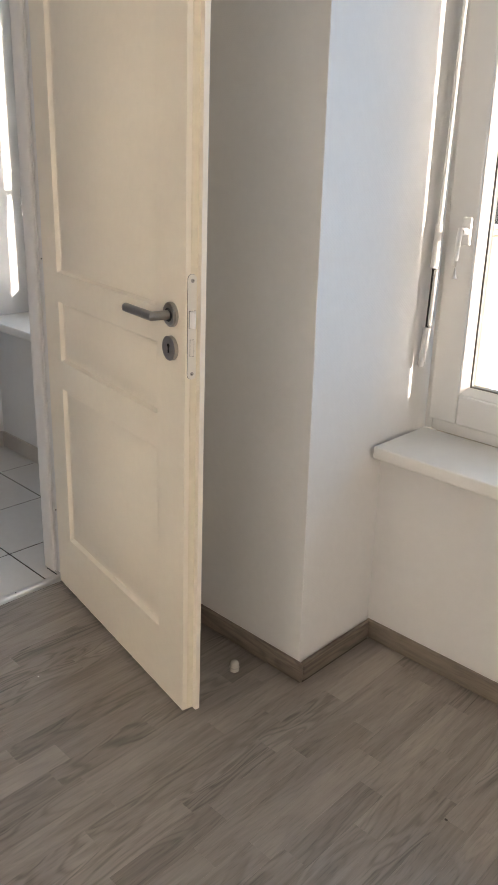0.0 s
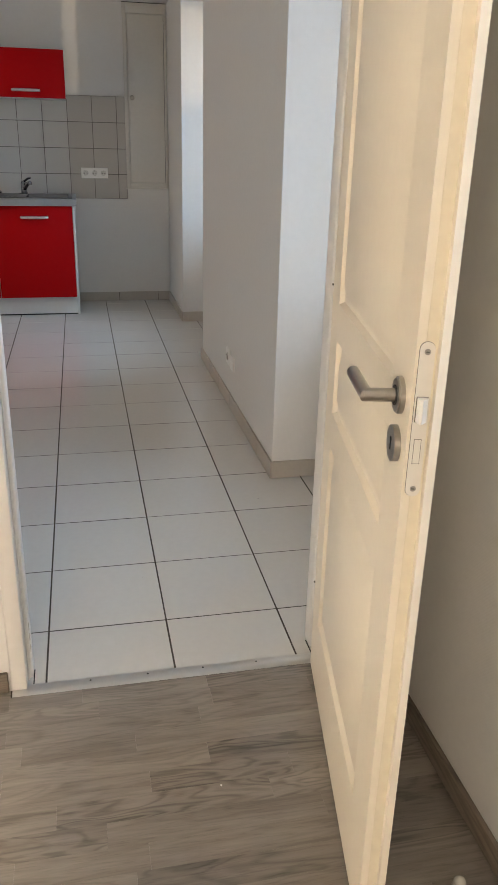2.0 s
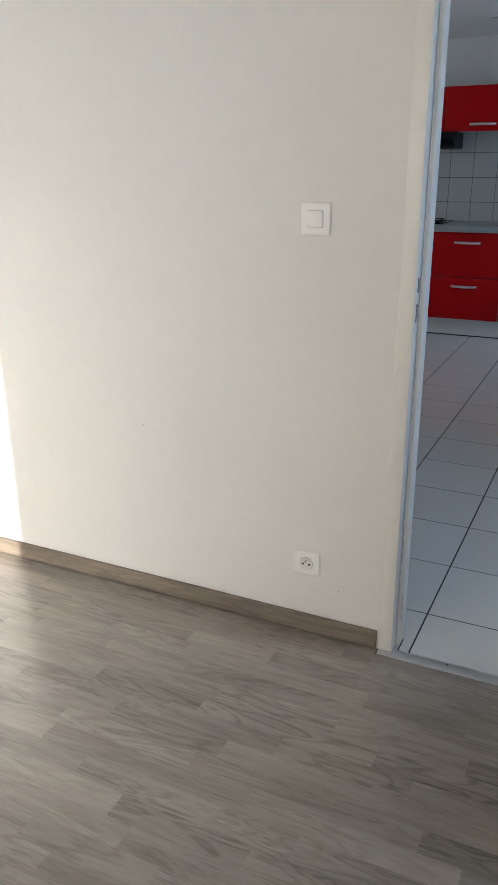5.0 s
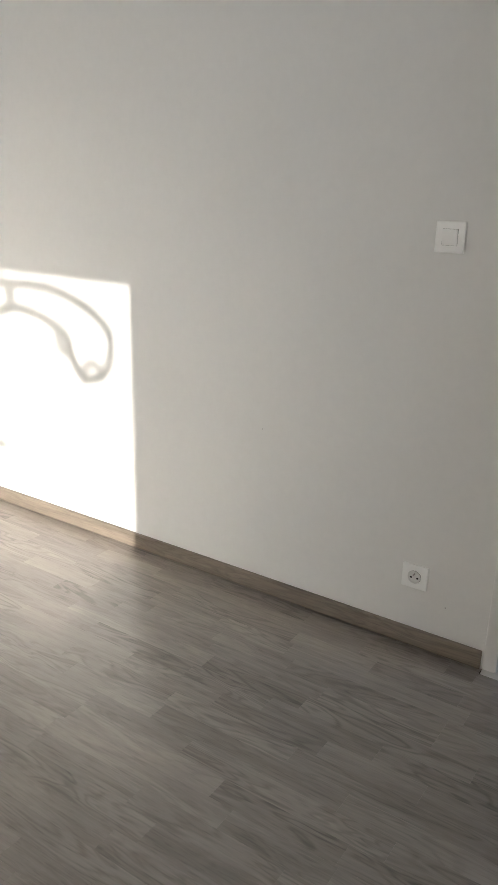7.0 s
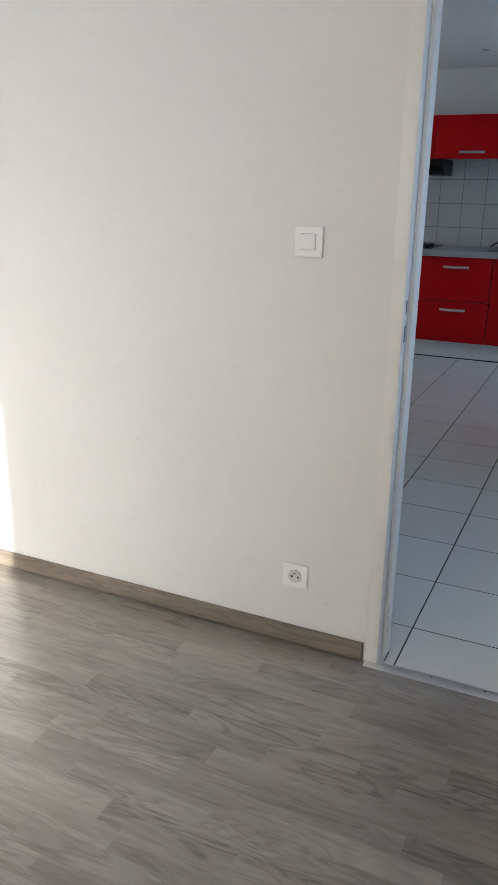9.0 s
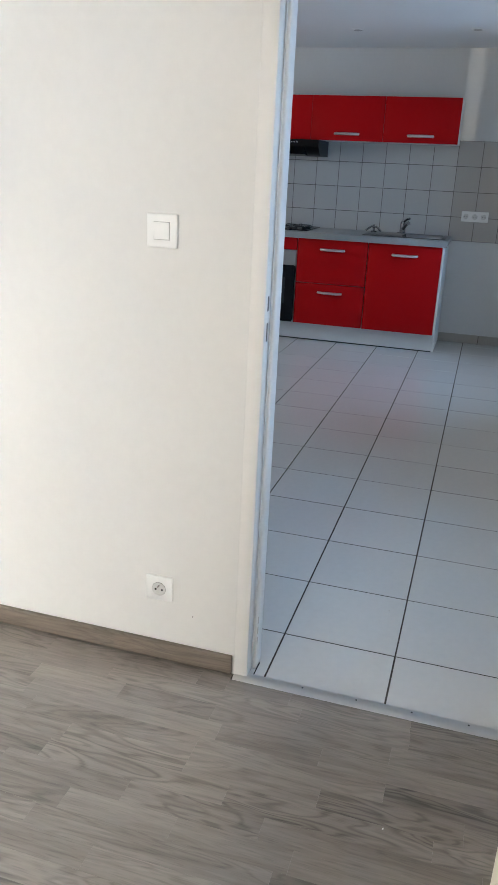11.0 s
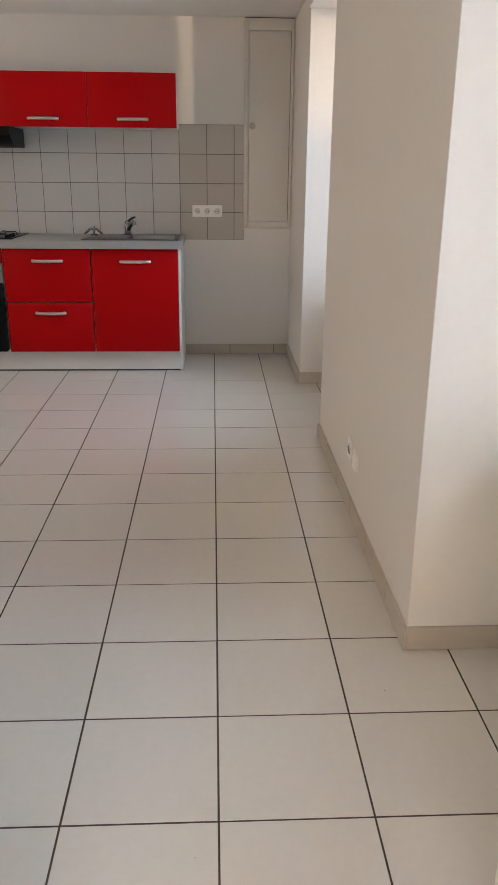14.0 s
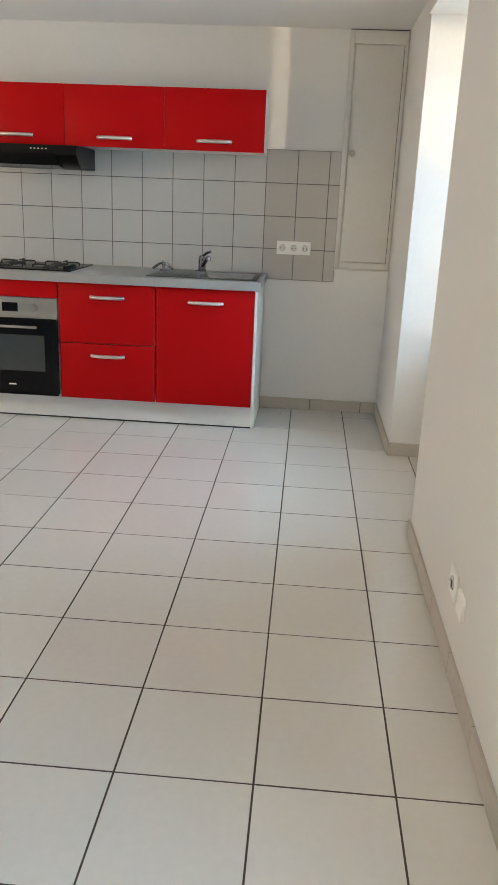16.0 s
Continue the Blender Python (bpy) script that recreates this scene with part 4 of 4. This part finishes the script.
def wall_unit(y0, y1):
    u = thing("wall_cabinet", "red wall cabinet with a bowed steel handle", "cabinet", group="kitchen wall units")
    part("carcass", slab((FAR + 0.0005, y0 + 0.0008, 1.582), (UFRONT - 0.0195, y1 - 0.0008, 1.905)), M_CARCASS, u)
    d = part("door", slab((UFRONT - 0.018, y0 + 0.0015, 1.579), (UFRONT, y1 - 0.0015, 1.907), 0.0015, 2), M_RED, u, "red satin flap door")
    bow_handle(d, UFRONT, (y0 + y1) / 2 + 0.003, 1.629)
    return u


for y0 in (-0.006, -0.582, -1.158):
    wall_unit(y0, y0 + 0.576)

hood = thing("extractor_hood", "flat black extractor hood under the wall cabinets", "extractor hood", pose(FAR + 0.002, -0.790, 1.456))
bm = bmesh.new()
prof = [(0, 0), (0.30, 0), (0.36, 0.030), (0.40, 0.070), (0.40, 0.121), (0, 0.121)]
lo = [bm.verts.new((x, -0.29, z)) for x, z in prof]
hi = [bm.verts.new((x, 0.29, z)) for x, z in prof]
for k in range(len(prof)):
    bm.faces.new((lo[k], lo[(k + 1) % 6], hi[(k + 1) % 6], hi[k]))
bm.faces.new(lo), bm.faces.new(hi[::-1])
part("body", bm, M_HOOD, hood)
bm = bmesh.new()
prof = [(0.30, -0.002), (0.405, 0.010), (0.46, 0.062), (0.455, 0.070), (0.402, 0.045)]
lo = [bm.verts.new((x, -0.285, z)) for x, z in prof]
hi = [bm.verts.new((x, 0.185, z)) for x, z in prof]
for k in range(5):
    bm.faces.new((lo[k], lo[(k + 1) % 5], hi[(k + 1) % 5], hi[k]))
bm.faces.new(lo), bm.faces.new(hi[::-1])
part("visor", bm, M_BLACK, hood, "slanted black front visor")
for k in range(5):
    part("button", slab((0.3995, 0.020 + 0.022 * k, 0.096), (0.403, 0.030 + 0.022 * k, 0.103), 0.001, 1), M_PLASTIC, hood)


# ---------------------------------------------------------------- corner cupboard
cup = thing("built_in_cupboard", "tall narrow off-white cupboard built into the corner", "cupboard", pose(FAR, 0, 0))
C0, C1, Z0, Z1 = 1.022, 1.362, 0.935, 2.283
bm = bmesh.new()
for a, b in (((0, C0, Z0), (0.022, C0 + 0.030, Z1)), ((0, C1 - 0.020, Z0), (0.022, C1, Z1)), ((0, C0 + 0.030, Z0), (0.022, C1 - 0.020, Z0 + 0.040)), ((0, C0 + 0.030, Z1 - 0.072), (0.022, C1 - 0.020, Z1))):
    box(bm, a, b, 0.003)
part("frame", bm, M_CUPBOARD, cup)
dc = part("door", slab((0.0, C0 + 0.033, Z0 + 0.043), (0.016, C1 - 0.023, Z1 - 0.075), 0.003, 2), M_CUPBOARD, cup)
part("gap", slab((0.0, C1 - 0.0232, Z0 + 0.0405), (0.008, C1 - 0.0203, Z1 - 0.0725)), M_DARK, cup, "dark gap beside the door")
part("backing", slab((0.0, C0 + 0.0305, Z0 + 0.0405), (0.006, C1 - 0.0235, Z1 - 0.0725)), M_CUPBOARD, cup)
part("shadow_gap", slab((0.0, C0 + 0.002, Z1), (0.010, C1, CEIL_K - 0.001)), M_DARK, cup, "dark gap under the ceiling")
part("moulding", slab((0.0, C0 - 0.008, Z0 - 0.010), (0.030, C1, Z0 - 0.0005), 0.003), M_CUPBOARD, cup)
bm = rod(bmesh.new(), (0.015, C0 + 0.060, 1.615), (0.030, C0 + 0.060, 1.615), 0.008, 16)
rod(bm, (0.028, C0 + 0.060, 1.615), (0.044, C0 + 0.060, 1.615), 0.019, 20, 0.015)
part("knob", bm, M_KNOB, dc, "round painted knob")


# ---------------------------------------------------------------- ceiling spots
for x, y in ((-6.21, -0.180), (-6.21, 0.635), (-4.4, -0.180), (-4.4, 0.635)):
    sp = thing("ceiling_spot", "small round recessed ceiling spot, switched off", "ceiling light", pose(x, y, CEIL_K), group="recessed spots")
    bm = rod(bmesh.new(), (0, 0, 0), (0, 0, -0.006), 0.045, 32, 0.041)
    part("trim_ring", bm, M_CEIL, sp)
    part("lamp", rod(bmesh.new(), (0, 0, -0.0055), (0, 0, -0.0075), 0.030, 24), M_STEEL, sp, "dark unlit lamp")


# ---------------------------------------------------------------- pieces of floors and walls
def piece(name, me, parent, x, y, z):
    ob = new(name, me)
    ob.parent = parent
    ob.location = (x, y, z)
    return ob


def tile_mesh(name, wx, wy, thick, mat, bevel=0.0012):
    """A tile with a worn top edge, its origin at its lower corner."""
    bm = bmesh.new()
    lo = [bm.verts.new((x, y, -thick)) for x, y in ((0, 0), (wx, 0), (wx, wy), (0, wy))]
    mid = [bm.verts.new((x, y, -bevel)) for x, y in ((0, 0), (wx, 0), (wx, wy), (0, wy))]
    hi = [bm.verts.new((x, y, 0)) for x, y in ((bevel, bevel), (wx - bevel, bevel), (wx - bevel, wy - bevel), (bevel, wy - bevel))]
    for a, b in ((lo, mid), (mid, hi)):
        for k in range(4):
            bm.faces.new((a[k], a[(k + 1) % 4], b[(k + 1) % 4], b[k]))
    bm.faces.new(hi)
    return mesh_of(name, bm, mat, smooth=False)


# kitchen tiles on their grid, cut at walls and in the niches
PITCH, JOINT = 0.336, 0.0043
meshes = {}
rng = random.Random(4)


def lay_tile(x0, x1, y0, y1):
    wx, wy = round(x1 - x0, 4), round(y1 - y0, 4)
    if wx < 0.012 or wy < 0.012:
        return
    key = (wx, wy)
    if key not in meshes:
        meshes[key] = tile_mesh("tile", wx, wy, 0.008, M_TILE)
    piece("tile", meshes[key], floor_k, x0, y0, rng.uniform(-0.0004, 0.0004))


for i in range(-4, 12):
    a, b = -3.20 - PITCH * (i + 1) + JOINT / 2, -3.20 - PITCH * i - JOINT / 2
    a, b = max(a, FAR + 0.001), min(b, THR[0] - 0.0005)
    if b <= a:
        continue
    for j in range(-10, 3):
        c, d = 0.805 + PITCH * j + JOINT / 2, 0.805 + PITCH * (j + 1) - JOINT / 2
        c = max(c, SOUTH_K + 0.001)
        inside = any(b > q0 and a < q1 for q0, q1 in (NICHES["kitchen"], NICHES["kitchen_far"]))
        if c > NORTH:
            if inside:
                lay_tile(a, b, c, min(d, NICHE - 0.001))
        elif d > NORTH:
            lay_tile(a, b, c, d if inside else (1.364 if b < -6.1 else NORTH - 0.001))
        else:
            lay_tile(a, b, c, d)


# skirting tiles of the kitchen
def skirt_tiles(name, x0, y0, x1, y1, out, start=0.0):
    """A row of skirting tiles from one corner to another; out points into the room."""
    shy = 0.004 / math.hypot(x1 - x0, y1 - y0)
    x0, x1, y0, y1, full = x0 + (x1 - x0) * shy, x1 - (x1 - x0) * shy, y0 + (y1 - y0) * shy, y1 - (y1 - y0) * shy, (x0, y0, x1, y1)
    row = structure(name, slab((min(x0, x1, x0 + out[0] * 0.006, x1 + out[0] * 0.006), min(y0, y1, y0 + out[1] * 0.006, y1 + out[1] * 0.006), 0),
                               (max(x0, x1, x0 + out[0] * 0.006, x1 + out[0] * 0.006), max(y0, y1, y0 + out[1] * 0.006, y1 + out[1] * 0.006), 0.072)), M_GROUT, "beige tile skirting along the kitchen wall", "skirting")
    x0, y0, x1, y1 = full
    length = math.hypot(x1 - x0, y1 - y0)
    ux, uy = (x1 - x0) / length, (y1 - y0) / length
    s = -start
    while s < length:
        a, b = (s + 0.0015 if s > 0 else 0.0), min(s + 0.333, length)
        if b - a > 0.01:
            p = (x0 + ux * a, y0 + uy * a, 0.001)
            q = (x0 + ux * b + out[0] * 0.010, y0 + uy * b + out[1] * 0.010, 0.075 + rng.uniform(-0.0007, 0.0007))
            ob = new("tile", mesh_of("tile", slab(p, q, 0.0015, 1), M_SKIRT_TILE, False))
            ob.parent = row
        s += 0.335


skirt_tiles("baseboard_kitchen_far", FAR, 0.590, FAR, 1.364, (1, 0))
skirt_tiles("baseboard_kitchen_corner", FAR + 0.011, 1.366, -6.139, 1.366, (0, -1))
skirt_tiles("baseboard_niche_far", -6.150, 1.3665, -6.150, NICHE - 0.011, (1, 0))
skirt_tiles("baseboard_niche_far_back", -6.150, NICHE, -5.052, NICHE, (0, -1))
skirt_tiles("baseboard_niche_far_end", -5.052, NORTH, -5.052, NICHE - 0.011, (-1, 0))
skirt_tiles("baseboard_pier", -5.063, NORTH, -3.131, NORTH, (0, -1))
skirt_tiles("baseboard_niche_near", -3.142, NORTH + 0.0005, -3.142, NICHE - 0.011, (1, 0))
skirt_tiles("baseboard_niche_near_back", -3.142, NICHE, -2.075, NICHE, (0, -1))
skirt_tiles("baseboard_kitchen_partition", DOOR_BACK, SOUTH_K, DOOR_BACK, 0.380, (-1, 0))
skirt_tiles("baseboard_kitchen_south", FAR + 0.011, SOUTH_K, DOOR_BACK - 0.011, SOUTH_K, (0, 1))

# wall tiles behind the worktop
splash = structure("wall_tiling", slab((FAR + 0.0003, -1.36, 0.846), (FAR + 0.0065, 1.024, 1.622)), M_SPLASH_JOINT, "square grey wall tiles behind the worktop", "wall tiling")
ys = [-1.36 + 0.001] + [0.569 + 0.1928 * k for k in range(-9, 3)] + [1.024]
zs = [0.846, 1.036, 1.232, 1.428, 1.622]
meshes_w = {}
for y0, y1 in zip(ys, ys[1:]):
    for z0, z1 in zip(zs, zs[1:]):
        wy, wz = round(y1 - y0 - 0.0042, 4), round(z1 - z0 - 0.0042, 4)
        # columns beyond y 0.56 get the copy with shade in its colour
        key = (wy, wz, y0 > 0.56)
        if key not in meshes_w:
            meshes_w[key] = mesh_of("tile", slab((0, 0, 0), (0.007, wy, wz), 0.0012, 1), M_SPLASH_SHADED if key[2] else M_SPLASH, False)
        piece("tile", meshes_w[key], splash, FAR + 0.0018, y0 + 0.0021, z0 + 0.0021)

# laminate strips of the bedroom, laid along the partition
STRIP = 0.0632
LENGTHS = (0.26, 0.32, 0.38, 0.46, 0.54)
SEAMS = {1: 0.880, 2: 0.600, 5: 0.385, 6: 0.385, 7: 0.504, 9: 0.687, 11: 0.750, 12: 0.433, 13: 0.735}      # where strips end, by row
strips = {}
rest = bmesh.new()
rng = random.Random(11)


def lay_strip(x0, x1, y0, y1):
    near = x1 < -0.05 and y0 > -1.70
    key = (round(x1 - x0, 4), round(y1 - y0, 4))
    if near:
        if key not in strips:
            strips[key] = tile_mesh("strip", key[0], key[1], 0.008, M_STRIP, 0.00012)
        piece("strip", strips[key], floor_b, x0, y0, 0)
    else:
        v = [rest.verts.new(p) for p in ((x0, y0, 0), (x1, y0, 0), (x1, y1, 0), (x0, y1, 0))]
        w = [rest.verts.new(p) for p in ((x0, y0, -0.008), (x1, y0, -0.008), (x1, y1, -0.008), (x0, y1, -0.008))]
        rest.faces.new(v)
        for k in range(4):
            rest.faces.new((w[k], w[(k + 1) % 4], v[(k + 1) % 4], v[k]))


row = 0
x = -1.9315 - STRIP
while x < EAST:
    x0, x1 = max(x, DOOR_WALL + 0.001), min(x + STRIP, EAST)
    niche = x0 >= NICHES["bedroom"][0] + 0.001 and x1 <= NICHES["bedroom"][1]
    stop_y = NICHE - 0.001 if niche else NORTH - 0.001
    y = SOUTH_B + 0.001 - rng.uniform(0, 0.3)
    cuts = [SEAMS.get(row, y)]
    while cuts[-1] > SOUTH_B:
        cuts.append(cuts[-1] - rng.choice(LENGTHS))
    cuts = cuts[::-1]
    if row == 2:
        cuts.append(0.883)
    while cuts[-1] < stop_y:
        cuts.append(cuts[-1] + rng.choice(LENGTHS))
    for y, y_end in zip(cuts, cuts[1:]):
        ends = [max(y, SOUTH_B + 0.001), min(y_end, stop_y)]
        if row < 2:
            ends = sorted(ends + [q for q in (0.3825, 1.1985) if ends[0] < q < ends[1]])
        for a, b in zip(ends, ends[1:]):
            doorway = row < 2 and 0.382 < (a + b) / 2 < 1.199
            left = max(x0, THR[1] + 0.0042) if doorway else x0
            if b - a > 0.02 and x1 - left > 0.004:
                lay_strip(left + 0.0001, x1 - 0.0001, a + 0.0001, b - 0.0001)
    x += STRIP
    row += 1
me = mesh_of("strips", rest, M_STRIP_REST, False)
far_strips = tagged(new("strips", me), "grey oak laminate strips beyond the walked part", "", kind="stuff")
far_strips.parent = floor_b
